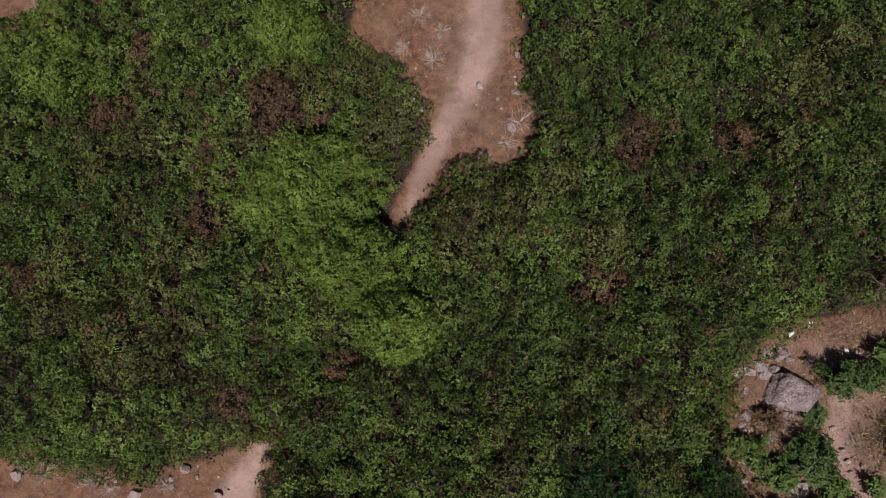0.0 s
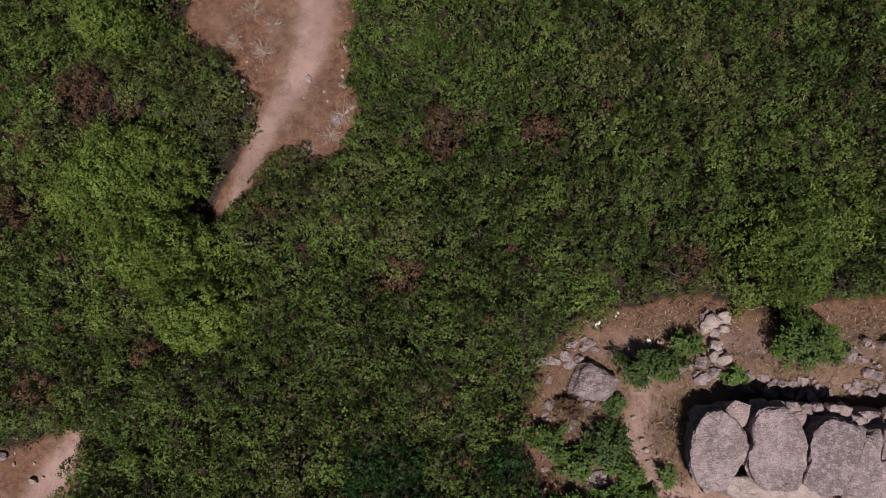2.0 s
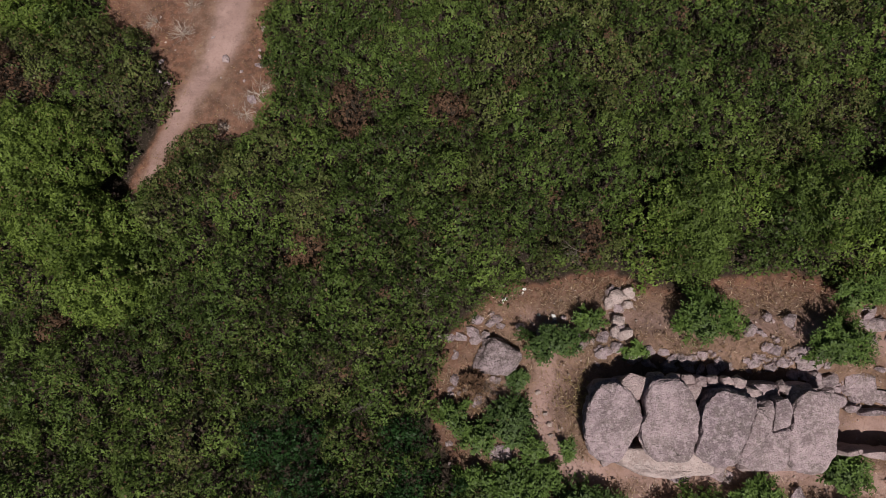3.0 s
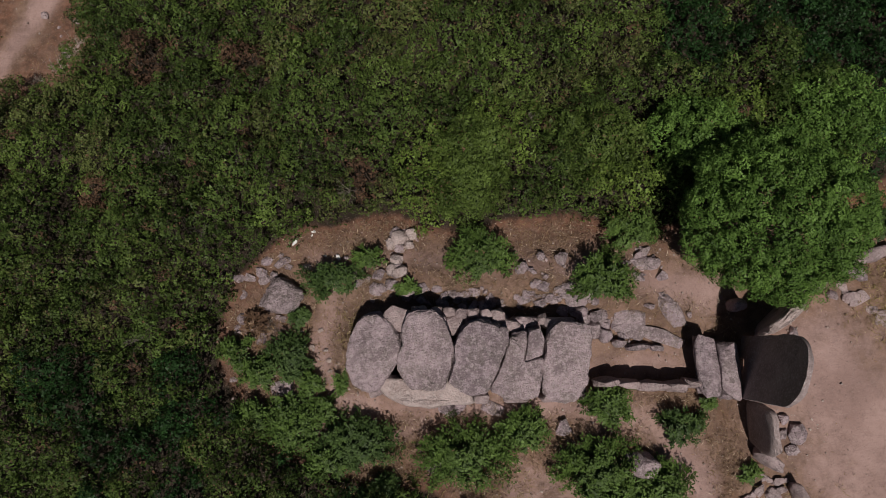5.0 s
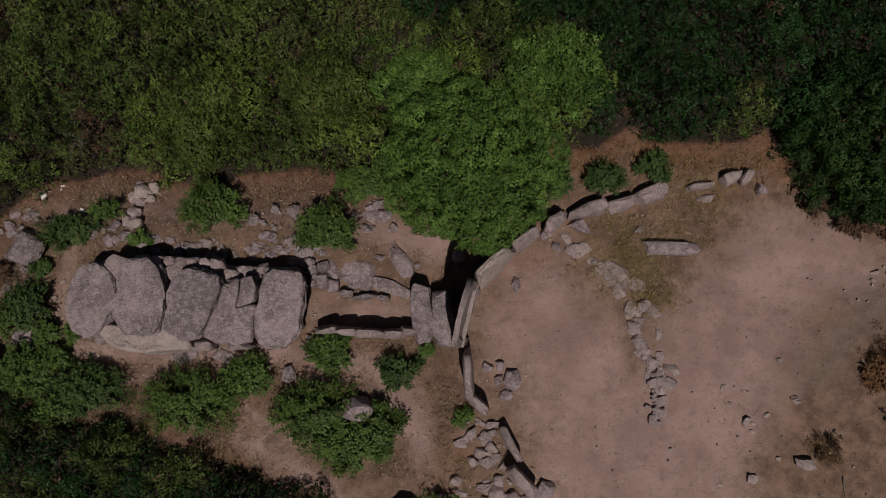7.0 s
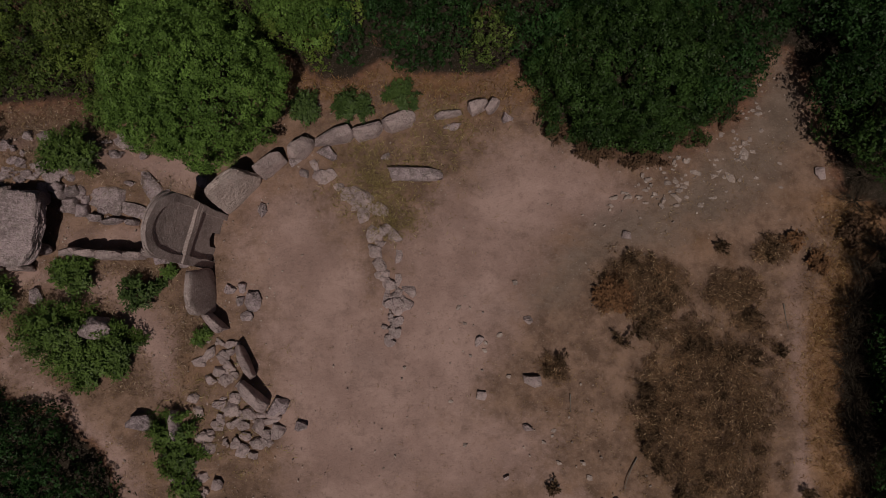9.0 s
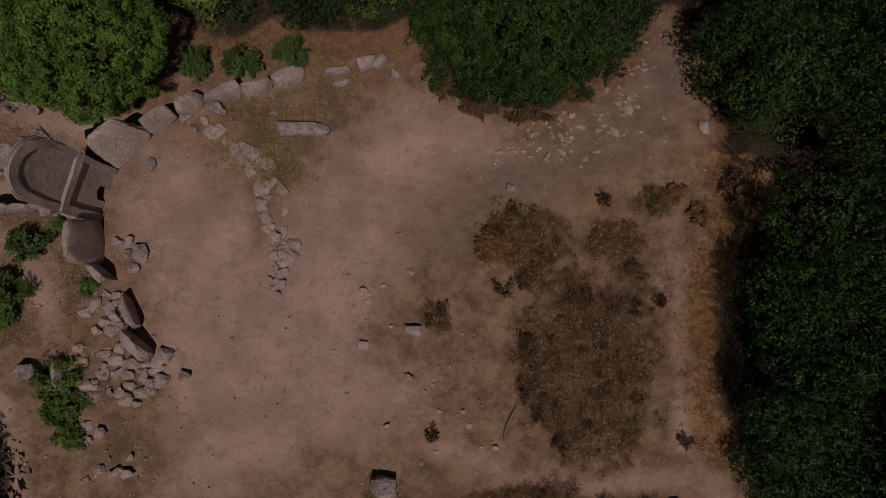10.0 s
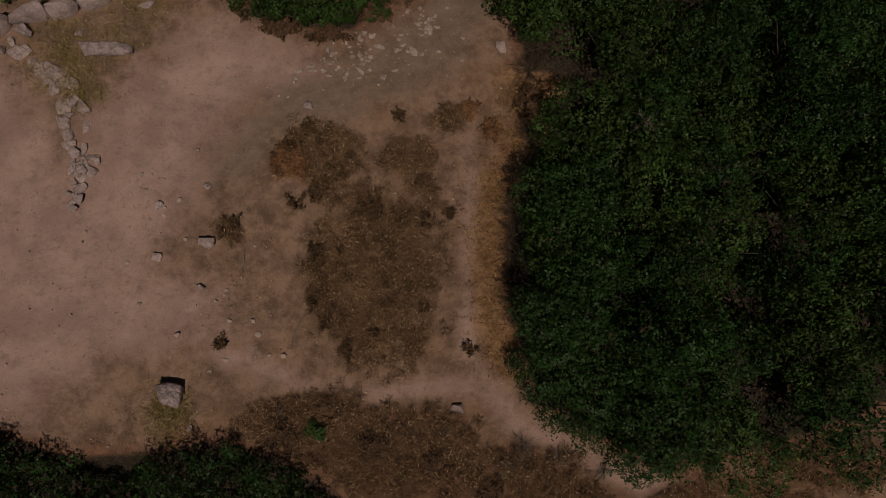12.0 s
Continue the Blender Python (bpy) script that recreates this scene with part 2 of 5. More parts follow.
def quads(name, v, mats, index=None, corners=4, tone=0.5):
    """A mesh of loose faces, each of its own corners, and the tone of each corner."""
    n = len(v) // corners
    me = bpy.data.meshes.new(name)
    me.vertices.add(len(v))
    me.vertices.foreach_set("co", np.ascontiguousarray(v, np.float32).ravel())
    me.loops.add(len(v))
    me.loops.foreach_set("vertex_index", np.arange(len(v), dtype=np.int32))
    me.polygons.add(n)
    me.polygons.foreach_set("loop_start", np.arange(n, dtype=np.int32) * corners)
    for m in mats if isinstance(mats, (list, tuple)) else [mats]:
        me.materials.append(m)
    if index is not None:
        me.polygons.foreach_set("material_index", np.asarray(index, np.int32))
    me.attributes.new("tone", "FLOAT", "POINT").data.foreach_set("value", np.broadcast_to(np.asarray(tone, np.float32), (len(v),)).copy())
    me.update(calc_edges=True)
    return me


def part(name, me, parent, label=""):
    ob = new(name, me)
    ob.parent = parent
    return tagged(ob, label)


def sphere_base(level):
    bm = bmesh.new()
    bmesh.ops.create_icosphere(bm, subdivisions=level, radius=1)
    v = np.array([x.co[:] for x in bm.verts])
    f = [[x.index for x in face.verts] for face in bm.faces]
    bm.free()
    return v / np.linalg.norm(v, axis=1)[:, None], f


BASES = {n: sphere_base(n) for n in (3, 4, 5)}


def rock_shape(size, seed, square=3.0, cuts=7, rough=0.05, level=3, keep=0.72, shear=0.0, taper=0.0, plan=None):
    """Points and faces of a rounded, weathered stone of that size, its middle at the origin."""
    d, f = BASES[level]
    r = np.random.default_rng(seed)
    p = d / (np.abs(d) ** square).sum(1)[:, None] ** (1 / square)
    for _ in range(cuts):
        n = r.normal(size=3) * (1, 1, 0.7)
        n /= np.linalg.norm(n)
        lim = r.uniform(keep, 0.98) * np.abs(n).sum() ** 0.75
        over = np.maximum(p @ n - lim, 0)
        p = p - over[:, None] * n * 0.95
    p = p * (1 + rough * waves(p, 2.2, seed + 1)[:, None] + 0.5 * rough * waves(p, 6.5, seed + 2)[:, None])
    if level > 3:
        p = p * (1 + rough * (0.30 * waves(p, 16, seed + 3, 24)[:, None] + 0.20 * waves(p, 36, seed + 4, 24)[:, None]))
    if plan:
        q = np.array(plan, float)
        at = np.arctan2(d[:, 1], d[:, 0])
        dirs = np.linspace(-math.pi, math.pi, 181)
        reach = np.zeros(181)
        for a, b in zip(q, np.roll(q, -1, 0)):
            e = b - a
            den = np.cos(dirs) * e[1] - np.sin(dirs) * e[0]
            with np.errstate(divide="ignore", invalid="ignore"):
                t = (a[0] * e[1] - a[1] * e[0]) / den
                k = (a[0] * np.sin(dirs) - a[1] * np.cos(dirs)) / den
            reach = np.where((t > 0) & (k >= 0) & (k <= 1), np.maximum(reach, t), reach)
        reach = np.convolve(np.concatenate([reach[-5:-1], reach, reach[1:5]]), np.ones(5) / 5, "same")[4:-4]
        high = np.abs(d[:, 2]) ** 13 + np.hypot(d[:, 0], d[:, 1]) ** 13
        flat_r = np.hypot(d[:, 0], d[:, 1]) / high ** (1 / 13) * (1 + rough * (0.35 * waves(d, 5, seed + 6) + 0.40 * waves(d, 13, seed + 5) + 0.22 * waves(d, 34, seed + 11, 24)))
        edge = np.interp(at, dirs, reach)
        p = np.stack([np.cos(at) * flat_r * edge, np.sin(at) * flat_r * edge, d[:, 2] / high ** (1 / 13)], -1)
        p[:, 2] += rough * (1.1 * waves(p, 2.6, seed + 7) + 0.5 * waves(p, 7, seed + 8) + 0.3 * waves(p, 18, seed + 9, 24) + 0.9 * np.tanh(7 * waves(p, 1.9, seed + 10)))
        p[:, 2] *= size[2] / 2
        return p, f
    p[:, 0] += shear * p[:, 1]
    p[:, 0] *= 1 - taper * p[:, 2]
    lo, hi = p.min(0), p.max(0)
    p = (p - (lo + hi) / 2) / (hi - lo) * np.array(size)
    return p, f


def chip_shape(size, seed, points=15, wear=0.022, square=3.5):
    """Points and faces of an angular broken stone: a hull with worn edges."""
    r = np.random.default_rng(seed)
    q = r.normal(size=(points, 3))
    q /= (np.abs(q) ** square).sum(1)[:, None] ** (1 / square)
    q *= r.uniform(0.82, 1.0, (points, 1))
    bm = bmesh.new()
    for c in q:
        bm.verts.new(c)
    got = bmesh.ops.convex_hull(bm, input=bm.verts)
    bmesh.ops.delete(bm, geom=[v for v in bm.verts if not v.link_faces], context="VERTS")
    bmesh.ops.dissolve_limit(bm, angle_limit=radians(14), verts=bm.verts, edges=bm.edges)
    bmesh.ops.bevel(bm, geom=bm.edges[:], offset=wear, segments=1, affect="EDGES", profile=0.6)
    bmesh.ops.triangulate(bm, faces=bm.faces)
    if max(size) > 0.35:
        bmesh.ops.subdivide_edges(bm, edges=[e for e in bm.edges if e.calc_length() > 0.45], cuts=1)
        bmesh.ops.triangulate(bm, faces=bm.faces)
    bm.verts.index_update()
    p = np.array([v.co[:] for v in bm.verts])
    f = [[v.index for v in face.verts] for face in bm.faces]
    bm.free()
    p = p * (1 + 0.035 * waves(p, 4.0, seed)[:, None])
    if points < 20:
        p[:, 0] += r.uniform(-0.35, 0.35) * p[:, 1]
        p[:, 2] += r.uniform(-0.3, 0.3) * p[:, 0]
    lo, hi = p.min(0), p.max(0)
    return (p - (lo + hi) / 2) / (hi - lo) * np.array(size), f


def stone(name, x, y, size, turn=0.0, seed=0, z=None, sunk=0.18, mat=None, label="", category="stone", group="", tilt=(0, 0), chip=False, **shape):
    """A stone whose foot stands on the ground, sunk by a share of its height, or at height z."""
    v, f = chip_shape(size, seed, **shape) if chip else rock_shape(size, seed, **shape)
    ob = new(name, mesh_of(name, v, f, mat or GRANITE, True, 24 if chip else 40))
    low = z if z is not None else gz(x, y) - sunk * size[2]
    ob.matrix_world = pose(x, y, low + size[2] / 2, tilt[0], tilt[1], turn)
    return tagged(ob, label, category, group)


def leaves_at(r, where, axis, count, length, width, open_min=35, open_max=80, sag=0.15, corners=4):
    """Rosettes of folded leaves: four corners a leaf."""
    n = len(where)
    w, a = np.repeat(where, count, 0), np.repeat(axis, count, 0)
    a = a / np.linalg.norm(a, axis=1)[:, None]
    side = np.cross(a, r.normal(size=a.shape))
    side /= np.linalg.norm(side, axis=1)[:, None] + 1e-9
    th = np.radians(r.uniform(open_min, open_max, (n * count, 1)))
    way = np.cos(th) * a + np.sin(th) * side
    across = np.cross(way, a)
    across /= np.linalg.norm(across, axis=1)[:, None] + 1e-9
    ln = length * r.uniform(0.65, 1.25, (n * count, 1))
    wd = width * r.uniform(0.7, 1.25, (n * count, 1))
    base = w + way * ln * 0.12 + r.normal(size=w.shape) * length * 0.25
    lift = np.cross(across, way) * wd * 0.22
    mid = base + way * ln * 0.5
    tip = base + way * ln
    tip[:, 2] -= ln[:, 0] * sag
    if corners == 3:
        base = base + way * ln * 0.2
        return np.stack([base + across * wd * 0.55 + lift, tip, base - across * wd * 0.55 + lift], 1).reshape(-1, 3)
    return np.stack([base, mid + across * wd / 2 + lift, tip, mid - across * wd / 2 + lift], 1).reshape(-1, 3)


def clump_kind(seed, tips, leaves, length, width, radius=0.19, inner=0.35):
    """One rounded tuft of leaves round the origin, its axis along z."""
    r = np.random.default_rng(seed)
    e = r.normal(size=(tips, 3))
    e /= np.linalg.norm(e, axis=1)[:, None]
    e[:, 2] = np.abs(e[:, 2]) * 1.1 - 0.2
    p = e * radius * r.uniform(inner, 1.12, (tips, 1))
    return leaves_at(r, p, e + np.array([0, 0, 0.3]), leaves, length, width, 25, 105, 0.12, corners=3)


def cover(r, kinds, where, normal, size, tone, lean=0.7):
    """Tufts set on a surface: their corners, the tone of each corner, and which tuft each leaf belongs to."""
    up = normal / (np.linalg.norm(normal, axis=1)[:, None] + 1e-9) * lean + np.array([0, 0, 1 - lean]) + r.normal(size=where.shape) * 0.12
    up /= np.linalg.norm(up, axis=1)[:, None]
    side = np.cross(up, r.normal(size=up.shape))
    side /= np.linalg.norm(side, axis=1)[:, None] + 1e-9
    basis = np.stack([side, np.cross(up, side), up], 1) * size[:, None, None]
    which = r.integers(len(kinds), size=len(where))
    v, t, owner = [], [], []
    for k, kind in enumerate(kinds):
        at = np.nonzero(which == k)[0]
        v.append((np.einsum("vi,nij->nvj", kind, basis[at]) + where[at][:, None]).reshape(-1, 3))
        t.append(np.repeat(tone[at], len(kind)))
        owner.append(np.repeat(at, len(kind) // 3))
    return np.concatenate(v), np.concatenate(t), np.concatenate(owner)


def dome(r, rx, ry, rz, spacing, lobes, depth, low=-0.12, ragged=0.05):
    """Places, outward directions and tones of tufts over a lobed crown with its foot at z = 0."""
    n = int(5.2 * ((rx + ry) / 2) * ((rx + ry) / 4 + rz / 2) / spacing ** 2)
    i = np.arange(n) + 0.5
    z = 1 - i / n * (1 - low)
    a = 2.39996 * i + r.normal(size=n) * 0.25
    q = np.sqrt(np.maximum(1 - z * z, 0))
    d = np.stack([q * np.cos(a), q * np.sin(a), z], -1) + r.normal(size=(n, 3)) * 0.35 * spacing / max(rx, ry)
    d /= np.linalg.norm(d, axis=1)[:, None]
    c = r.normal(size=(lobes * 3, 3))
    c /= np.linalg.norm(c, axis=1)[:, None]
    c = c[c[:, 2] > low - 0.1][:lobes]
    near_c = (d @ c.T)
    best = near_c.argmax(1)
    wide = 2.2 / math.sqrt(len(c))
    away = np.arccos(np.clip(near_c.max(1), -1, 1)) / wide
    reach = r.uniform(1 - 0.6 * depth, 1.0 + 0.25 * depth, len(c))[best] - depth * np.minimum(away, 1.3) ** 2 + r.normal(size=n) * ragged
    out = d * 0.55 + (d - c[best] * near_c.max(1)[:, None]) * 1.2 / wide
    tone = np.clip(0.5 + 0.20 * r.normal(size=len(c))[best] + 0.20 * r.normal(size=n), 0, 1)
    return d * reach[:, None] * (rx, ry, rz), out / np.array([rx, ry, rz]) * rx, tone


FINE_TUFTS = [clump_kind(820 + i, 27, 3, 0.062, 0.048, 0.18, 0.6) for i in range(12)]
TREE_TUFTS = [clump_kind(840 + i, 34, 3, 0.064, 0.050, 0.17, 0.7) for i in range(10)]
OAK_TUFTS = [clump_kind(860 + i, 15, 3, 0.095, 0.066, 0.22) for i in range(10)]


def sticks(r, starts, ends, thick, sides=3, bend=0.12, joints=3):
    """Tapered, bent twigs as one set of points and faces."""
    v, f = [], []
    for a, b in zip(starts, ends):
        ax = np.array(b) - a
        n = np.linalg.norm(ax)
        u = np.cross(ax, (0.3, 0.5, 0.8))
        u /= np.linalg.norm(u) + 1e-9
        w = np.cross(ax, u) / (n + 1e-9)
        off = r.normal(size=3) * n * bend
        base = len(v)
        for j in range(joints + 1):
            t = j / joints
            m = a + ax * t + off * math.sin(3.14 * t)
            rr = thick * (1 - 0.75 * t)
            v += [m + rr * (u * math.cos(6.2832 * k / sides) + w * math.sin(6.2832 * k / sides)) for k in range(sides)]
        for j in range(joints):
            for k in range(sides):
                i0, i1 = base + j * sides + k, base + j * sides + (k + 1) % sides
                f.append((i0, i1, i1 + sides, i0 + sides))
    return v, f


# ---- plan of the clearings ----
NORTH_PATH = [(-3.9, 11), (-4.2, 9.1), (-2.5, 8.5), (-1.35, 6.7), (-1.7, 4.9), (-2.6, 3.0), (-2.1, 2.7), (-1.4, 4.0), (0.1, 4.7), (1.8, 5.0), (2.1, 6.2), (1.7, 7.6), (1.6, 10.8), (2.4, 17), (-3.5, 17)]
WEST_PATCH = [(-24, -4.4), (-14.3, -4.7), (-13.7, -5.2), (-11.5, -5.3), (-10.8, -5.5), (-8, -4.8), (-6.4, -3.9), (-6.0, -4.3), (-6.7, -6.0), (-7.2, -6.8), (-9, -10), (-24, -11)]
SITE = [(7.8, -4.7), (7.75, -3.6), (8.1, -2.2), (8.75, -1.5), (9.4, -0.85), (10.3, -0.4), (11.1, -0.5), (12.1, -0.15), (13.2, -0.1), (14, -0.5), (15.5, -0.75), (16.6, -0.25), (18.8, -0.1), (19.7, -0.4), (21.4, -0.6), (22.6, -0.3), (24.0, 0.6), (25.8, 1.5), (26.9, 0.6), (28, 0.5), (29.1, 1.3), (29.9, 0.8), (32.7, 0.75), (33.5, 1.2), (34.2, 0.0), (35.3, -1.2), (36.4, -1.9), (38.4, -2.0), (39.6, -1.0)]
SITE += [(40.8, -0.4), (41.5, 0.7), (42.0, 1.7), (42.7, 1.8), (43.1, 0.9), (43.6, -0.7), (44.0, -3.0), (45.5, -3.9), (44.6, -5.7), (43.7, -7.2), (43.4, -8.9), (43.3, -10.4), (43.7, -12.2), (44.2, -13.7), (45.4, -14.9), (47.3, -15.8), (48.7, -16.2), (51.1, -15.7), (53.1, -15.2), (55.6, -14.2), (64, -11.5)]
SITE += [(64, -26), (42, -26), (38.4, -16.8), (36.5, -15.6), (34.8, -15.1), (32.7, -15.4), (30.1, -15.6), (27.8, -14.8), (24.5, -15.6), (22, -17), (21.6, -13), (20.9, -11.3), (19.2, -9.9), (18.6, -10), (17, -9.2), (15.6, -8.7), (13.7, -8.1), (12.2, -8.1), (9.6, -7.3), (8.6, -5.9)]
NORTH_WEST_PATCH = [(-21, 14), (-21, 9.6), (-17.7, 9.6), (-16.6, 10.1), (-15.4, 10.3), (-14.6, 11.0), (-14.4, 14)]
CLEARINGS = [NORTH_PATH, WEST_PATCH, NORTH_WEST_PATCH, SITE]
TRODDEN = [
    [(0.7, 17, 0.9), (0.6, 10.9, 0.7), (0.3, 8.4, 0.6), (-0.2, 7.2, 0.5), (-0.8, 6.1, 0.42), (-1.6, 4.55, 0.35), (-2.15, 2.9, 0.2)],
    [(-9, -8.5, 0.7), (-7.7, -6.6, 0.6), (-7.1, -5.4, 0.5), (-6.6, -4.4, 0.3)],
    [(11.2, -2.5, 0.3), (10.9, -4.3, 0.5), (11.6, -5.9, 0.4), (14.5, -6.0, 0.3), (18.0, -5.9, 0.4), (20.8, -6.2, 0.4), (22.2, -7.8, 0.6), (22.6, -9.2, 0.5)],
    [(19.0, -4.6, 0.35), (22.2, -4.6, 0.35)],
    [(10.6, -1.5, 0.2), (14.5, -1.4, 0.25), (18.0, -1.6, 0.3), (21.6, -2.2, 0.5)],
    [(9.4, -3.6, 0.3), (11.4, -7.3, 0.2), (14.0, -6.6, 0.2)],
    [(17.0, -7.6, 0.3), (18.4, -8.6, 0.3)],
    [(21.8, -2.2, 0.5), (23.0, -2.5, 0.7)],
    [(16.8, -8.4, 0.4), (19.0, -9.6, 0.45), (21.2, -11.6, 0.5), (21.9, -15, 0.7)],
    [(42.3, -5.6, 0.1), (42.3, -9, 0.15), (42.2, -12.5, 0.2), (43.6, -14.6, 0.35), (46.5, -16.3, 0.45), (52, -18.5, 0.6)],
    [(34.5, -12.6, 0.4), (38.5, -14.0, 0.2), (42.2, -13.6, 0.3)],
]
COURT = [[(26.2, -4.6, 1.5), (26.8, -6.0, 1.8), (28.8, -10.4, 2.8), (28, -13.4, 1.6)], [(29.5, -10, 2.4), (31.8, -5.5, 2.2), (34.2, -3.0, 1.6), (36.8, -3.6, 0.6)], [(30, -11, 2), (33.5, -11.5, 0.8)]]
GRAVEL = [[(34.6, -6.4, 0.3), (36.0, -4.9, 0.4), (38.9, -3.6, 0.7), (40.9, -2.4, 0.9), (41.9, -1.0, 1.0), (42.8, 1.0, 0.9), (43.4, 5, 0.8)]]
DRY_SCRUB = [(39.2, -10.1, 2.3, 3.0), (37.4, -6.1, 1.55, 1.0), (40.4, -6.3, 1.0, 0.75), (41.6, -5.0, 0.55, 0.45), (37.9, -7.2, 0.45, 0.35), (40.7, -7.3, 0.6, 0.4), (37.5, -14.6, 1.7, 0.9), (40.6, -15.7, 2.2, 1.5), (38.4, -15.7, 3.4, 1.3), (42.6, -16.4, 3.0, 1.1), (44.5, -17.4, 2.8, 1.1), (36.6, -14.7, 1.6, 0.8), (45, -18, 2.5, 1.4), (53.5, -15.9, 2.2, 0.9), (34.6, -8.7, 0.45, 0.4), (50.5, -17.6, 3.0, 1.2)]


def clear(x, y):
    return np.max([inside(q, x, y) for q in CLEARINGS], axis=0)


def scrub_at(x, y):
    return np.max([1.5 - np.hypot((x - a) / p, (y - b) / q) for a, b, p, q in DRY_SCRUB], axis=0)


# ---- ground: one sheet to the horizon ----
def stretch(lo, hi, step):
    core = np.arange(lo, hi + step / 2, step)
    out = np.cumsum(step * 1.45 ** np.arange(1, 24))
    return np.concatenate([lo - out[::-1], core, hi + out])


gx, gy = np.meshgrid(stretch(-20, 60, 0.25), stretch(-20, 14, 0.25), indexing="ij")
px, py = gx.ravel(), gy.ravel()
flat = np.stack([px, py], -1)
near = (np.abs(px - 20) < 45) & (np.abs(py + 3) < 22)
open_d = np.full(px.shape, -5.0)
open_d[near] = clear(px[near], py[near])
tread = np.clip(0.5 - np.min([near_line(q, px, py) for q in TRODDEN], axis=0) / np.where(px < 5, 0.75, 1.3), 0, 1)
court = np.clip(0.55 - np.min([near_line(q, px, py) for q in COURT], axis=0) / 3.4, 0, 1)
tread = np.maximum(tread, court)
stony = np.clip(0.5 - np.min([near_line(q, px, py) for q in GRAVEL], axis=0) / 2.6, 0, 1)
brush = np.clip(scrub_at(px, py) * np.where(py < -13.8, 1.5, 1.0), 0, 1)
# leaf litter inside the clearings; beyond their edge it climbs into painted shade
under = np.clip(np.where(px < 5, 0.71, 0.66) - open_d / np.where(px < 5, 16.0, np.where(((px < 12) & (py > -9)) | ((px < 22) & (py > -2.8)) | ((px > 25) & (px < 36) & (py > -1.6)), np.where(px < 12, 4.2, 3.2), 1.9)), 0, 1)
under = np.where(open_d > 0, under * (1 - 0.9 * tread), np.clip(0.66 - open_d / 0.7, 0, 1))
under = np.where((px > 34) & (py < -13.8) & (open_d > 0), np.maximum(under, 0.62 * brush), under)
fringe = np.clip(1.0 - np.abs(open_d - 0.4) / 1.3, 0, 1) * np.clip((px - 41.5) / 0.8, 0, 1) * np.clip((-2.6 - py) / 0.8, 0, 1) * np.clip((py + 14) / 0.8, 0, 1)
fringe = np.maximum(fringe, 0.6 * np.clip(1 - np.abs(open_d - 0.3) / 0.8, 0, 1) * (px > 24.5) * (px < 35) * (py > -1))
hz = ground_height(px, py) + np.where(near, 0.035 * waves(flat, 1.1, 3) + 0.018 * waves(flat, 4.0, 4), 0) - 0.05 * tread
nx, ny = gx.shape
ii = np.arange(nx * ny).reshape(nx, ny)
faces = np.stack([ii[:-1, :-1], ii[1:, :-1], ii[1:, 1:], ii[:-1, 1:]], -1).reshape(-1, 4)
ground_mesh = mesh_of("ground", np.stack([px, py, hz], -1), faces.tolist(), SOIL, True)
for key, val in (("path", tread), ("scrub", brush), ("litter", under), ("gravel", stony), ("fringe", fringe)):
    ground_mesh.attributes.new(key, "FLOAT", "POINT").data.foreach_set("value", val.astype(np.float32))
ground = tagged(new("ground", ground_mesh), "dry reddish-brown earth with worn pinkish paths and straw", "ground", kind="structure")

# ---- the tomb: covering slabs of the gallery ----
CAPS = [  # x, y, top, lean, plan
    (12.78, -4.29, 1.84, -3, [(-0.45, 0.92), (-0.19, 1.11), (0.2, 1.08), (0.53, 0.84), (0.72, 0.52), (0.79, 0.12), (0.66, -0.19), (0.44, -0.51), (0.28, -0.83), (0.15, -1.05), (-0.14, -1.11), (-0.43, -1.02), (-0.65, -0.75), (-0.79, -0.28), (-0.76, 0.28), (-0.64, 0.6)]),
    (14.26, -4.18, 2.0, 0, [(-0.66, 0.65), (-0.5, 0.92), (-0.22, 1.1), (0.26, 1.1), (0.53, 0.89), (0.68, 0.5), (0.78, 0.11), (0.74, -0.36), (0.62, -0.79), (0.52, -1.1), (0.02, -1.1), (-0.38, -1.04), (-0.59, -0.84), (-0.78, -0.45), (-0.75, -0.14), (-0.62, 0.18)]),
    (15.79, -4.37, 1.97, 1, [(-0.68, 0.38), (-0.45, 0.85), (-0.07, 1.06), (0.4, 0.98), (0.81, 0.82), (0.84, 0.57), (0.68, 0.07), (0.52, -0.32), (0.31, -0.71), (0.26, -0.95), (-0.17, -1.06), (-0.59, -0.87), (-0.84, -0.72), (-0.75, -0.33), (-0.68, -0.02)]),
    (16.76, -4.82, 1.80, 2, [(-0.09, 1.06), (0.31, 1.18), (0.43, 1.20), (0.37, 0.74), (0.29, 0.31), (0.80, 0.47), (0.82, 0.36), (0.78, -0.27), (0.68, -0.64), (0.28, -0.74), (-0.19, -0.71), (-0.66, -0.47), (-0.61, -0.28), (-0.39, 0.07), (-0.22, 0.51)]),
    (17.36, -4.02, 1.78, 3, [(-0.15, 0.42), (0.16, 0.48), (0.28, 0.16), (0.22, -0.27), (-0.30, -0.48), (-0.21, -0.05)]),
    (18.31, -4.45, 1.66, 2, [(-0.5, 0.93), (-0.2, 1.12), (0.18, 1.06), (0.62, 0.93), (0.71, 0.69), (0.66, 0.14), (0.55, -0.65), (0.42, -0.88), (0.19, -1.12), (-0.53, -1.09), (-0.69, -0.81), (-0.71, -0.18), (-0.6, 0.29)]),
]
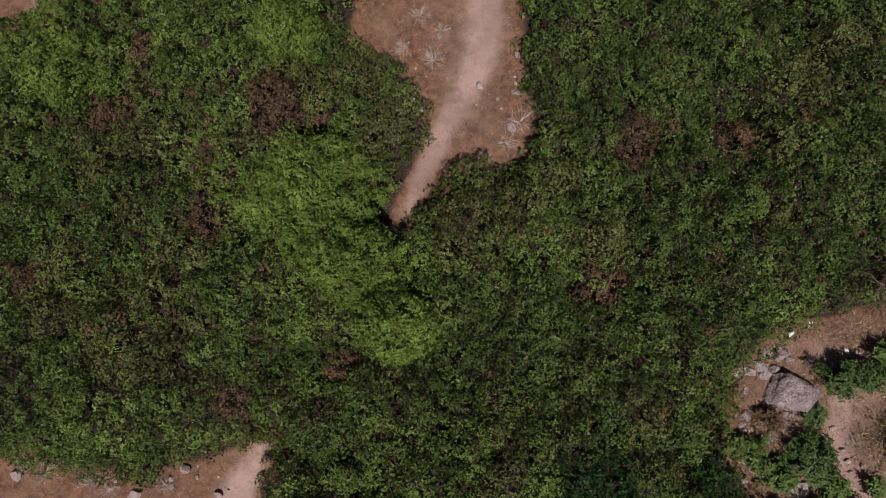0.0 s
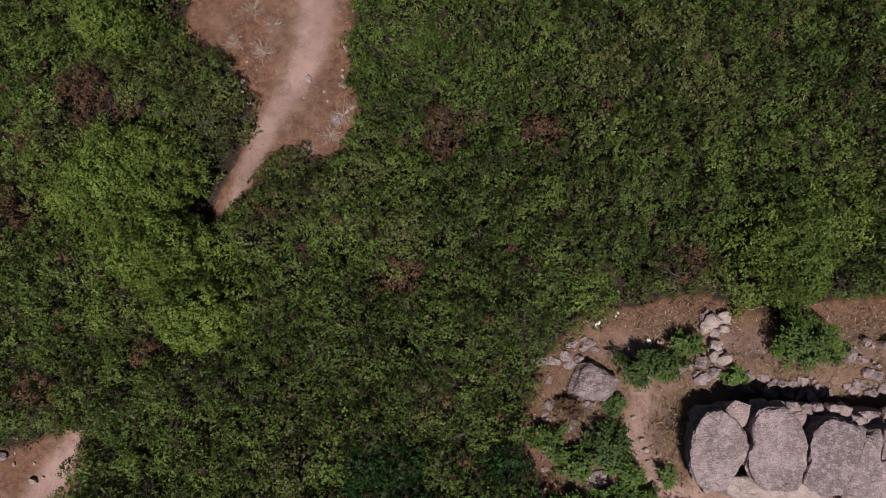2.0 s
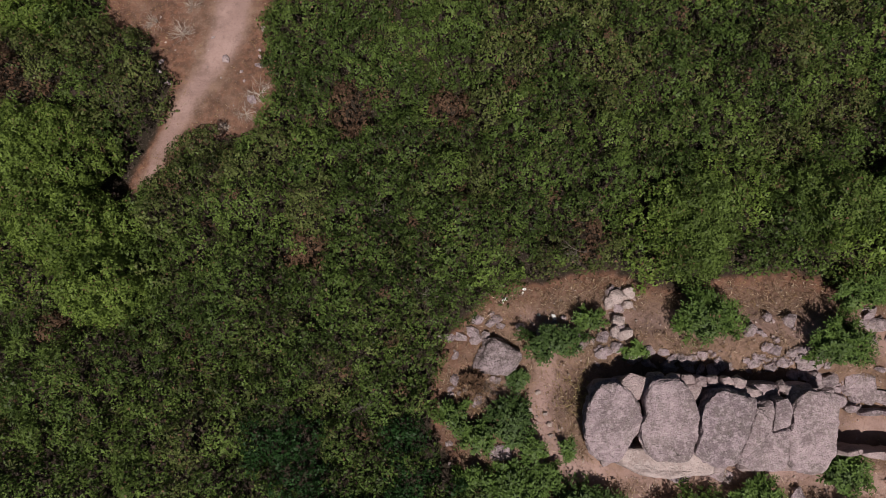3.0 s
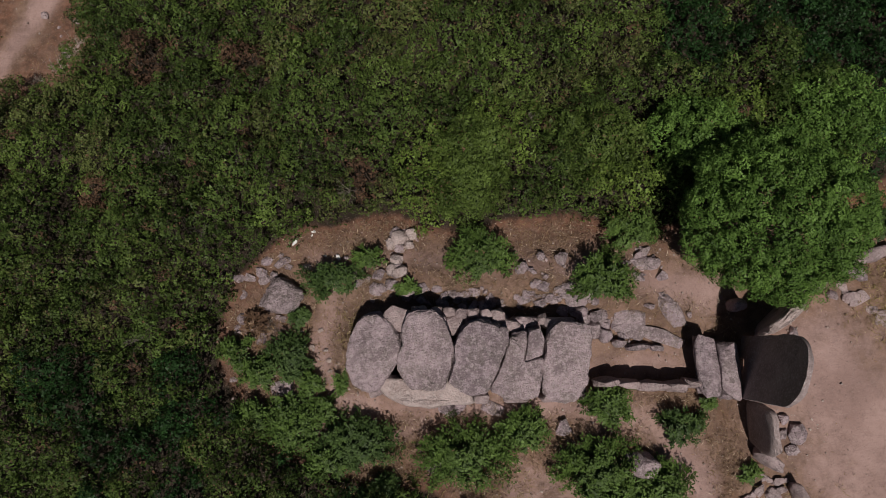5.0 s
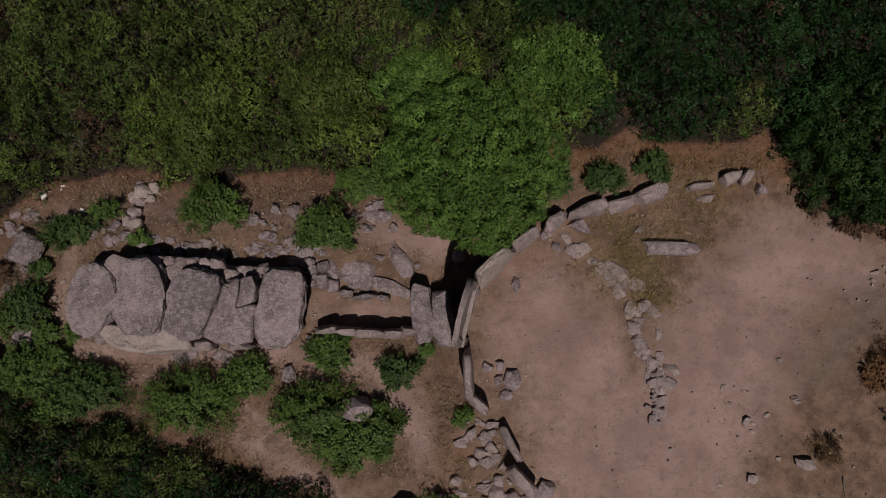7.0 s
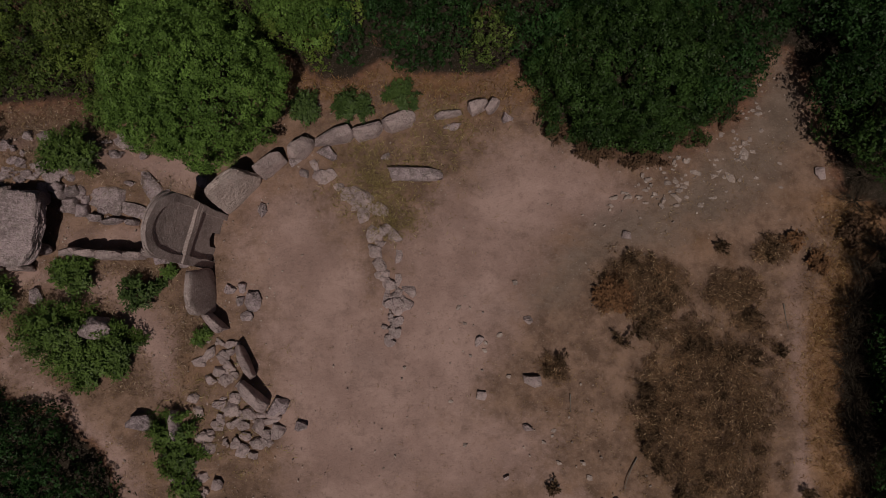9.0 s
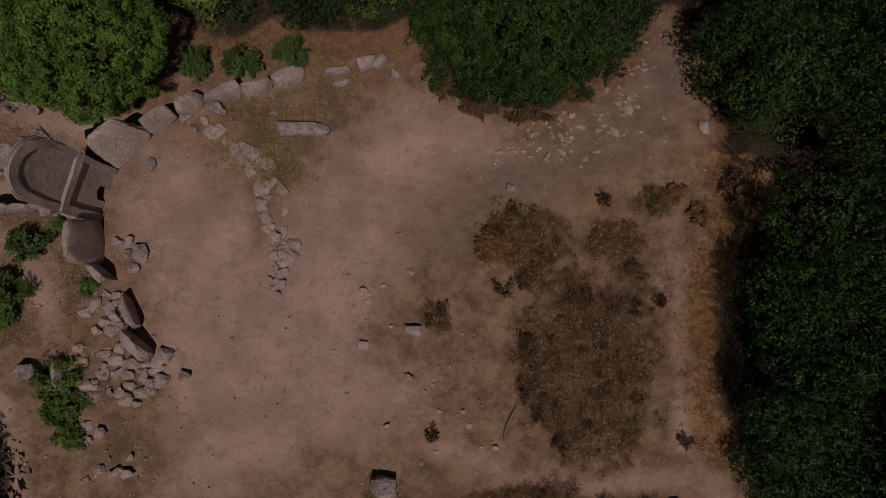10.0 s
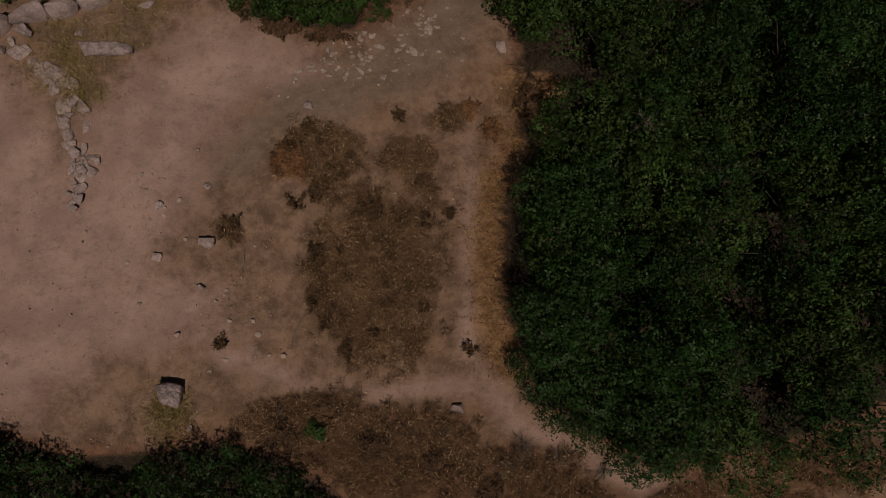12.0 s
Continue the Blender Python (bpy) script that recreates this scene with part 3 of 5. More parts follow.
for i, (x, y, top, lean, plan) in enumerate(CAPS):
    stone("capstone", x, y, (1.6, 2.2, 0.60), 0, 100 + i, z=top - 0.60, label="huge weathered grey granite capstone lying over the burial gallery", category="capstone", group="capstones of the gallery", mat=GRANITE, rough=0.075, tilt=(3, lean), plan=[(1.01 * a, 1.01 * b) for a, b in plan], **({"level": 4} if i == 4 else {"level": 5}))

# ---- walls of the gallery ----
def course(name, row, label, group, mat, seed, square=5.0):
    for i, (x, y, a, b, low, top, turn) in enumerate(row):
        g = gz(x, y) - 0.1
        stone(name, x, y, (a, b, top - low + (0.1 if low == 0 else 0)), turn, seed + i, z=g + low, mat=mat, label=label, category="stone block", group=group, chip=True, points=40, square=square + 3, wear=0.05)


NORTH_SIDE = [(12.6, -3.35, 0.9, 0.5, 0, 0.7, 20)] + [(13.4 + 0.95 * i, -3.28 - 0.03 * i, 1.0, 0.42, 0, 1.15, 2 * (-1) ** i) for i in range(6)]
course("wall_stone", NORTH_SIDE, "upright granite slab of the gallery's side wall", "side walls of the gallery", GRANITE, 200)
SOUTH_SIDE = [(13.0 + 1.05 * i, -5.12 + 0.02 * i, 1.08, 0.4, 0, 1.0, 3 * (-1) ** i) for i in range(6)]
course("wall_stone", SOUTH_SIDE, "upright granite slab of the gallery's side wall", "side walls of the gallery", GRANITE, 220)
course("wall_stone", [(12.25, -4.3, 0.4, 1.5, 0, 0.5, 0)], "granite slab closing the gallery's end", "side walls of the gallery", GRANITE, 240)
TOP_COURSE = [(13.40, -3.30, 0.82, 0.75, 0.9, 1.47, -10), (14.05, -3.10, 0.50, 0.40, 0.9, 1.40, 5), (14.50, -3.12, 0.46, 0.40, 0.95, 1.43, -4), (14.92, -3.10, 0.40, 0.30, 0.95, 1.44, 5), (15.28, -3.12, 0.38, 0.30, 0.95, 1.46, -8), (15.64, -3.12, 0.38, 0.30, 0.95, 1.44, 4), (16.0, -3.15, 0.38, 0.32, 0.95, 1.45, 0), (16.36, -3.22, 0.42, 0.46, 0.9, 1.43, 12), (14.98, -3.48, 0.78, 0.62, 0.9, 1.50, 8), (15.75, -3.42, 0.75, 0.40, 0.9, 1.46, -6), (16.72, -3.50, 0.62, 0.42, 0.9, 1.40, -6), (17.3, -3.5, 0.62, 0.4, 0.9, 1.3, 4), (17.65, -3.3, 0.34, 0.34, 0.8, 1.2, 10)]
course("packing_stone", TOP_COURSE, "squared pale granite block packed beside the capstones", "packing stones along the gallery", GRANITE_PALE, 260, 8.0)
stone("ledge_slab", 14.25, -5.5, (3.0, 0.9, 1.3), 0, 290, z=gz(14.2, -5.36) + 0.05, mat=GRANITE_PINK, label="broad pale pink granite ledge at the gallery's foot", category="slab", level=5, rough=0.06, tilt=(-6, 2), plan=[(-1.45, 0.42), (-1.2, -0.08), (-0.55, -0.34), (0.1, -0.40), (0.75, -0.28), (1.42, -0.32), (1.4, 0.05), (0.6, 0.4), (-0.4, 0.45)])
LEDGE = [(12.75, -5.4, 0.5, 0.4, 0, 0.55, 20), (15.75, -5.6, 0.7, 0.4, 0, 0.95, -4), (16.9, -5.62, 0.8, 0.3, 0, 0.75, 2), (17.9, -5.6, 0.7, 0.3, 0, 0.7, -3)]
course("ledge_stone", LEDGE, "pale pink granite stone along the gallery's foot", "ledge stones of the gallery", GRANITE_PALE, 280, 4.0)

# ---- open part of the corridor ----
OPEN_SOUTH = [(19.55, -5.14, 0.62, 0.3, 0, 0.95, 2), (20.15, -5.18, 0.66, 0.28, 0, 0.98, -2), (20.92, -5.24, 0.95, 0.3, 0, 0.95, 1), (21.62, -5.25, 0.6, 0.32, 0, 0.88, 3), (22.1, -5.18, 0.5, 0.3, 0, 0.82, -4)]
course("corridor_stone", [(q[0], q[1], 1.22 * q[2], *q[3:]) for q in OPEN_SOUTH], "low upright granite stone edging the roofless corridor", "corridor edging stones", GRANITE_PALE, 300)
OPEN_NORTH = [(19.28, -3.61, 0.42, 0.58, 0, 0.45, 0), (19.63, -3.78, 0.42, 0.46, 0, 0.42, 8), (20.05, -4.02, 0.45, 0.26, 0, 0.36, -3), (20.63, -4.13, 0.8, 0.22, 0, 0.34, 2), (21.2, -4.16, 0.45, 0.2, 0, 0.3, -2), (19.35, -3.2, 0.4, 0.35, 0, 0.4, 20), (19.0, -3.3, 0.35, 0.3, 0, 0.5, 5), (18.9, -3.05, 0.4, 0.3, 0, 0.45, -12)]
course("corridor_stone", OPEN_NORTH, "low broken granite stone edging the roofless corridor", "corridor edging stones", GRANITE, 320)
FLAT = [(20.42, -3.36, 1.15, 0.95, 0.36, -22), (21.43, -3.82, 1.35, 0.45, 0.30, -16), (21.72, -3.0, 0.62, 1.25, 0.22, 26), (20.91, -1.56, 1.05, 0.42, 0.4, -4), (14.97, -6.02, 0.9, 0.5, 0.12, 10), (16.2, -6.0, 0.7, 0.4, 0.1, -20), (9.68, -5.45, 0.75, 0.5, 0.3, 8), (8.06, -2.05, 0.8, 0.34, 0.3, 12), (20.95, -1.2, 0.55, 0.35, 0.4, 5)]
for i, (x, y, a, b, h, turn) in enumerate(FLAT):
    stone("flat_slab", x, y, (a, b, h), turn, 340 + i, label="flat fallen granite slab half sunk in the earth", category="slab", group="fallen slabs", chip=True, points=26, square=8, sunk=0.6, wear=0.03)
for i, (x, y, a, b, h, turn) in enumerate([(22.45, -4.62, 0.66, 1.85, 0.5, 8), (23.08, -4.80, 0.68, 1.72, 0.5, 6)]):
    stone("lintel_slab", x, y, (a, b, h), turn, 360 + i, z=gz(x, y) + 0.52, label="long grey granite lintel slab lying across the corridor", category="slab", group="lintel slabs", chip=True, points=46, square=7, wear=0.07)
for i, (x, y, a, b, h) in enumerate([(22.5, -5.3, 0.55, 0.4, 0.6), (23.1, -5.45, 0.6, 0.4, 0.6), (22.45, -3.95, 0.5, 0.35, 0.6), (23.05, -4.1, 0.6, 0.35, 0.6)]):
    stone("supporting_stone", x, y, (a, b, h), 0, 370 + i, label="granite stone carrying the lintel slabs", category="stone", group="supporting stones", sunk=0.05, chip=True)
stone("boulder", 23.6, -2.85, (0.5, 0.4, 0.9), 10, 381, label="grey granite boulder beside the forecourt wall", category="boulder", square=3)

# ---- the carved stele ----
def arch(half, rise, spring, foot, n=28, door=None):
    """Outline in the stone's plane: straight sides, then an arch."""
    q = [(half * math.copysign(abs(math.cos(math.pi * i / n)) ** 0.92, n / 2 - i), spring + (rise - spring) * math.sin(math.pi * i / n) ** 0.9) for i in range(n + 1)]
    if door:
        q += [(-half, foot), (-door[0], foot), (-door[0], door[1] * 0.75), (0, door[1]), (door[0], door[1] * 0.75), (door[0], foot), (half, foot)]
    else:
        q += [(-half, foot), (half, foot)]
    return q


def plate(outline, back, front, inner=None):
    """A plate in the plane x = const, or a ring between two outlines of the same count."""
    bm = bmesh.new()
    if inner is None:
        lo = [bm.verts.new((back, a, b)) for a, b in outline]
        hi = [bm.verts.new((front, a, b)) for a, b in outline]
        bm.faces.new(lo), bm.faces.new(hi)
        for i in range(len(lo)):
            j = (i + 1) % len(lo)
            bm.faces.new((lo[i], lo[j], hi[j], hi[i]))
    else:
        rings = [[bm.verts.new((d, a, b)) for a, b in o] for o, d in ((outline, back), (outline, front), (inner, front), (inner, back))]
        n = len(outline)
        for k in range(4):
            for i in range(n):
                j = (i + 1) % n
                bm.faces.new((rings[k][i], rings[k][j], rings[(k + 1) % 4][j], rings[(k + 1) % 4][i]))
    bmesh.ops.recalc_face_normals(bm, faces=bm.faces)
    bmesh.ops.triangulate(bm, faces=[f for f in bm.faces if len(f.verts) > 4])
    return bm


def worn(bm, name, mat, cut=0.16, amount=0.02, seed=5):
    """Splits long edges and roughens the surface."""
    for _ in range(3):
        long_edges = [e for e in bm.edges if e.calc_length() > cut]
        if long_edges:
            bmesh.ops.subdivide_edges(bm, edges=long_edges, cuts=1)
    bmesh.ops.triangulate(bm, faces=[f for f in bm.faces if len(f.verts) > 4])
    p = np.array([v.co[:] for v in bm.verts])
    off = np.stack([waves(p, 3.0, seed), waves(p, 3.0, seed + 1), waves(p, 3.0, seed + 2)], -1) * amount + np.stack([waves(p, 11.0, seed + 3)] * 3, -1) * amount * 0.35
    for v, o in zip(bm.verts, off):
        v.co += Vector(o)
    me = bpy.data.meshes.new(name)
    bm.to_mesh(me)
    bm.free()
    me.polygons.foreach_set("use_smooth", [True] * len(me.polygons))
    me.set_sharp_from_angle(angle=radians(35))
    me.materials.append(mat)
    return me


stele = tagged(new("stele"), "tall arched granite stele carved with a raised border", "stele")
stele.matrix_world = pose(23.87, -4.74, gz(24.0, -4.6), -2, -4, -14)
body = plate(arch(0.93, 4.25, 3.05, -0.2, door=(0.22, 0.5)), -0.11, 0.06)
for v in body.verts:
    if v.co.x < 0:
        v.co.x = -0.25 + 0.265 * max(v.co.z, 0) / 4.2
part("body", worn(body, "body", GRANITE_GREY, amount=0.02), stele)
UPPER = [(a, max(b, 1.72)) for a, b in arch(0.95, 4.28, 3.05, 1.72)]
part("upper_border", worn(plate([(0.955 * a, b - 0.05 * (b > 2.2)) for a, b in UPPER], 0.02, 0.145, [(a * 0.73, min(max(b, 1.97), 1.97 + (b - 1.97) * 0.84)) for a, b in UPPER]), "upper_border", GRANITE_GREY, seed=9), stele, "raised rounded stone border")
LOWER = [(0.93, 1.75), (-0.93, 1.75), (-0.89, -0.2), (0.89, -0.2)]
part("lower_border", worn(plate([(0.97 * a, b) for a, b in LOWER], 0.03, 0.18, [(0.70, 1.66), (-0.66, 1.66), (-0.66, -0.1), (0.70, -0.1)]), "lower_border", GRANITE_GREY, seed=12), stele, "raised stone border")
part("crossbar", worn(plate([(0.91, 1.96), (-0.91, 1.96), (-0.91, 1.70), (0.91, 1.70)], 0.03, 0.19), "crossbar", GRANITE_GREY, seed=15), stele, "raised stone crossbar")

# ---- forecourt wings: upright slabs in an arc ----
def upright(name, ax, ay, bx, by, thick, high, seed, mat, label, lean=0.0, group="wing slabs of the forecourt", square=4.5, taper=0.0):
    turn = math.degrees(math.atan2(by - ay, bx - ax))
    long = math.hypot(bx - ax, by - ay)
    if high < 1.5:
        stone(name, (ax + bx) / 2, (ay + by) / 2, (long - 0.03, thick, high + 0.15), turn, seed, sunk=0.15 / (high + 0.15), mat=mat, label=label, category="orthostat", group=group, chip=True, points=44, square=9, wear=0.05, tilt=(lean, 0))
        return
    stone(name, (ax + bx) / 2, (ay + by) / 2, (long + 0.04, thick, high + 0.15), turn, seed, sunk=0.15 / (high + 0.15), mat=mat, label=label, category="orthostat", group=group, square=square, cuts=18, rough=0.045, level=4, keep=0.78, tilt=(lean, 0), taper=taper)


WING = [(24.10, -3.72, 25.26, -2.62, 0.36, 1.9), (25.27, -2.66, 26.06, -2.02, 0.34, 0.95), (26.2, -2.1, 26.95, -1.42, 0.42, 0.85), (26.95, -1.57, 28.28, -1.21, 0.38, 0.65), (28.24, -1.37, 29.25, -1.03, 0.34, 0.62), (29.18, -1.06, 30.26, -0.62, 0.46, 0.55), (30.81, -0.61, 31.83, -0.46, 0.26, 0.32), (31.95, -0.46, 32.58, -0.06, 0.42, 0.42), (32.57, -0.53, 32.91, -0.03, 0.3, 0.42)]
for i, (ax, ay, bx, by, w, h) in enumerate(WING):
    upright("orthostat", ax, ay, bx, by, w, h, 400 + i, GRANITE_PALE if i else GRANITE_PINK, "upright granite slab in the curved forecourt wall", lean=-7 if i == 0 else -10, square=6, taper=0.22 if i < 3 else 0.06)
upright("orthostat", 23.82, -5.66, 23.92, -7.08, 0.28, 1.9, 420, GRANITE_GREY, "tall grey granite slab beside the carved stele", lean=2, square=5.5, taper=0.08)
for i, (ax, ay, bx, by, w, h) in enumerate([(23.86, -7.05, 24.45, -7.62, 0.34, 0.85), (24.86, -7.98, 25.4, -9.02, 0.30, 0.75), (25.02, -9.16, 25.84, -9.96, 0.42, 0.9)]):
    upright("orthostat", ax, ay, bx, by, w, h, 430 + i, GRANITE_PALE, "leaning granite slab in the ruined forecourt wall", lean=-6, square=5)

# ---- loose stones ----
def loose(rows, name, label, group, seed, mat=GRANITE, high=0.7, **kw):
    r = np.random.default_rng(seed)
    for i, (x, y, a, b) in enumerate(rows):
        stone(name, x, y, (a, b, high * min(a, b) * r.uniform(0.8, 1.2)), r.uniform(-14, 14), seed + i, mat=mat, label=label, category="stone", group=group, chip=True, **kw)


KERB = [(26.95, -2.25, 0.28, 0.36), (27.07, -2.47, 0.25, 0.16), (27.42, -2.64, 0.64, 0.46), (27.16, -2.73, 0.32, 0.25), (27.76, -3.01, 0.32, 0.25), (28.05, -3.21, 0.43, 0.43), (28.54, -3.26, 0.75, 0.61), (28.39, -3.56, 0.46, 0.36), (28.56, -3.92, 0.46, 0.5), (29.13, -3.71, 0.53, 0.46), (28.84, -3.71, 0.25, 0.36), (28.89, -4.53, 0.39, 0.61), (29.11, -4.65, 0.25, 0.46), (29.01, -5.1, 0.46, 0.39), (29.63, -4.53, 0.46, 0.46)]
KERB += [(29.14, -5.48, 0.43, 0.43), (29.23, -5.82, 0.5, 0.36), (29.75, -5.22, 0.28, 0.43), (29.5, -6.13, 0.5, 0.32), (29.74, -5.99, 0.25, 0.39), (29.37, -6.51, 0.18, 0.64), (29.61, -6.64, 0.32, 0.57), (29.76, -6.42, 0.25, 0.39), (30.09, -6.36, 0.43, 0.39), (29.99, -6.75, 0.5, 0.39), (29.75, -6.96, 0.39, 0.28), (29.72, -7.3, 0.43, 0.32), (29.66, -7.64, 0.39, 0.32), (29.52, -7.91, 0.36, 0.32), (29.33, -7.47, 0.21, 0.14), (29.86, -6.54, 0.25, 0.18)]
loose([(x, y, a * 1.05, b * 1.05) for x, y, a, b in KERB], "kerb_stone", "grey granite stone in a low curved line", "kerb line of the forecourt", 500, GRANITE_PALE, 0.42, sunk=0.42)
loose([(27.37, -1.87, 0.71, 0.5), (26.38, -2.14, 0.46, 0.32), (26.64, -2.54, 0.35, 0.25), (29.27, -1.99, 0.32, 0.25), (33.24, -0.66, 0.39, 0.43), (31.43, -0.98, 0.64, 0.25), (25.35, -3.75, 0.3, 0.5)], "stone", "loose granite stone by the forecourt wall", "stones by the wall", 540)
stone("long_block", 30.24, -2.62, (1.82, 0.52, 0.42), -2, 562, label="long fallen granite block lying in the straw", category="stone block", chip=True, points=60, square=9, wear=0.04)
RUBBLE = [(24.21, -7.94, 0.46, 0.25), (24.52, -8.02, 0.39, 0.25), (23.95, -8.27, 0.39, 0.39), (24.32, -8.41, 0.43, 0.39), (23.82, -8.38, 0.32, 0.43), (23.61, -8.55, 0.46, 0.36), (24.25, -8.85, 0.46, 0.36), (24.66, -8.97, 0.43, 0.32), (24.43, -9.14, 0.46, 0.32), (24.02, -9.08, 0.39, 0.36), (23.47, -9.64, 0.46, 0.36), (24.4, -9.68, 0.25, 0.18), (24.68, -9.94, 0.53, 0.61), (23.66, -10.03, 0.39, 0.5), (25.23, -10.01, 0.28, 0.25), (25.0, -10.15, 0.39, 0.32)]
RUBBLE += [(25.62, -10.14, 0.39, 0.25), (26.05, -10.05, 0.68, 0.57), (25.95, -10.31, 0.64, 0.25), (26.13, -10.62, 0.53, 0.5), (25.51, -10.49, 0.5, 0.53), (25.01, -10.46, 0.5, 0.36), (25.13, -10.8, 0.43, 0.28), (25.51, -11.0, 0.5, 0.43), (25.83, -10.97, 0.43, 0.32), (25.36, -11.35, 0.39, 0.28), (23.91, -10.84, 0.61, 0.46), (24.08, -10.71, 0.28, 0.28), (23.97, -11.15, 0.71, 0.36), (25.09, -11.21, 0.46, 0.46), (24.66, -10.46, 0.36, 0.25), (25.73, -10.69, 0.36, 0.28)]
loose([(x, y, 0.93 * a, 0.93 * b) for x, y, a, b in RUBBLE], "rubble_stone", "angular granite rubble stone in a collapsed wall", "rubble of the collapsed wing", 600, GRANITE_PALE, 0.7, sunk=0.3)
r = np.random.default_rng(630)
fill = []
for ax, ay, bx, by, w, n in [(24.2, -7.9, 24.7, -9.2, 0.35, 26), (24.4, -9.6, 25.6, -10.9, 0.5, 22), (23.4, -9.4, 24.2, -11.2, 0.5, 9), (23.0, -11.6, 24.2, -12.4, 0.6, 12), (12.2, -2.5, 19.0, -2.8, 0.25, 80), (17.2, -1.4, 19.0, -3.0, 0.6, 40), (18.8, -3.0, 20.6, -3.7, 0.35, 30), (13.4, -0.6, 13.1, -1.9, 0.25, 16), (8.2, -2.2, 9.6, -1.4, 0.4, 14), (8.1, -3.6, 8.6, -5.4, 0.4, 18), (10.6, -1.6, 12.6, -2.2, 0.3, 14), (20.3, -1.2, 21.6, -2.0, 0.4, 14), (23.8, -13.2, 25.5, -13.4, 0.4, 9), (1.5, 5.6, 1.6, 8.8, 0.5, 7), (-2.2, 9.0, -1.6, 6.8, 0.5, 4), (-11.5, -5.7, -7.6, -5.0, 0.3, 8), (27.1, -2.5, 29.0, -3.8, 0.14, 16), (29.0, -4.2, 29.5, -6.2, 0.2, 14), (29.6, -6.2, 29.5, -8.0, 0.12, 14)]:
    for _ in range(n):
        t = r.uniform()
        size = 0.11 + 0.34 * r.uniform() ** 1.7
        fill.append((ax + (bx - ax) * t + r.normal() * w * 0.6, ay + (by - ay) * t + r.normal() * w * 0.6, size, size * r.uniform(0.6, 0.95)))
for side, mat in ((-1, GRANITE), (1, GRANITE_PALE)):
    loose([q for q in fill if q[2] > 0.165 and (q[0] - 22) * side > 0], "small_stone", "small broken granite stone lying in a heap", "small stones of the ruin", 640 + side, mat, 0.7)
cv, cf = [], []
for i, (x, y, a, b) in enumerate(q for q in fill if q[2] <= 0.165):
    v, f = chip_shape((a, b, 0.6 * b), 3000 + i)
    c, sn = math.cos(i), math.sin(i)
    v = np.stack([c * v[:, 0] - sn * v[:, 1] + x, sn * v[:, 0] + c * v[:, 1] + y, v[:, 2] + gz(x, y) + 0.18 * b], -1)
    cf += [tuple(k + len(cv) for k in q) for q in f]
    cv += v.tolist()
tagged(new("stone_chips", mesh_of("stone_chips", cv, cf, GRANITE_PALE, True, 24)), "small granite chips strewn among the ruins", "stones", kind="stuff")
loose([(26.14, -9.9, 0.61, 0.58), (26.84, -10.49, 0.41, 0.32), (24.47, -6.29, 0.39, 0.33), (24.82, -6.25, 0.3, 0.33), (24.79, -6.67, 0.26, 0.33), (25.21, -6.67, 0.54, 0.66), (25.02, -7.13, 0.42, 0.33)], "stone", "loose granite stone on the forecourt's bare earth", "stones on the forecourt", 900)
stone("boulder", 21.98, -10.36, (0.8, 0.5, 0.65), 5, 920, label="pale granite block among scrub beside the path", category="boulder", chip=True, points=26)
stone("boulder", 23.01, -10.42, (0.32, 0.95, 0.75), 8, 921, label="narrow upright granite block among scrub", category="boulder", chip=True, points=26)
stone("boulder", 20.55, -7.5, (1.0, 0.75, 1.05), 0, 922, label="granite boulder standing among green bushes", category="boulder", chip=True, points=26)
stone("boulder", 9.60, -2.66, (1.35, 1.25, 0.66), -25, 923, mat=GRANITE_LICHEN, label="large rounded granite boulder with lichen", category="boulder", square=4, cuts=16, level=4, rough=0.09, keep=0.5, tilt=(4, -6))
loose([(13.30, -0.75, 0.62, 0.5), (13.66, -0.62, 0.4, 0.42), (13.05, -0.95, 0.36, 0.4), (13.6, -0.98, 0.35, 0.26), (13.24, -1.5, 0.42, 0.42), (13.38, -1.85, 0.5, 0.36), (13.1, -1.78, 0.3, 0.36)], "outcrop_stone", "rough broken pale pink granite outcrop stone", "outcrop stones", 930, GRANITE_PINK, 0.9, points=34)
loose([(8.31, -3.31, 0.36, 0.39), (9.54, -3.3, 0.39, 0.25), (8.41, -4.63, 0.3, 0.42), (11.95, -1.96, 0.39, 0.34), (12.64, -2.42, 0.39, 0.34), (14.77, -2.6, 0.37, 0.3), (15.4, -2.6, 0.38, 0.33), (18.28, -6.53, 0.52, 0.5), (18.92, -5.54, 0.3, 0.42), (14.42, -7.74, 0.5, 0.34), (18.34, -1.49, 0.42, 0.51), (18.42, -3.0, 0.5, 0.26), (21.02, -2.9, 0.35, 0.17), (22.24, -3.16, 0.17, 0.21), (9.0, -3.9, 0.3, 0.5)], "stone", "loose weathered granite stone beside the gallery", "stones round the gallery", 940, GRANITE)
loose([(33.93, -9.1, 0.55, 0.42), (33.82, -7.23, 0.3, 0.26), (32.36, -9.55, 0.32, 0.28), (33.78, -10.51, 0.34, 0.2), (37.0, -4.53, 0.32, 0.26), (43.36, -2.47, 0.32, 0.45), (41.87, -14.29, 0.36, 0.34), (39.72, -10.36, 0.17, 0.15), (33.62, -14.85, 0.2, 0.18), (29.85, -6.75, 0.22, 0.3), (32.3, -7.9, 0.28, 0.34), (33.1, -12.0, 0.2, 0.16)], "stone", "single weathered stone on bare earth", "scattered stones", 970, GRANITE_PALE, 0.6)
stone("granite_block", 33.05, -13.82, (0.86, 0.78, 0.75), -6, 990, label="rough squared granite block standing in dry grass", category="stone block", chip=True, points=30, square=6)
stone("stone", -7.9, -5.85, (0.24, 0.22, 0.2), 20, 991, mat=GRANITE_PALE, label="pale square stone on the bare track", category="stone", chip=True)
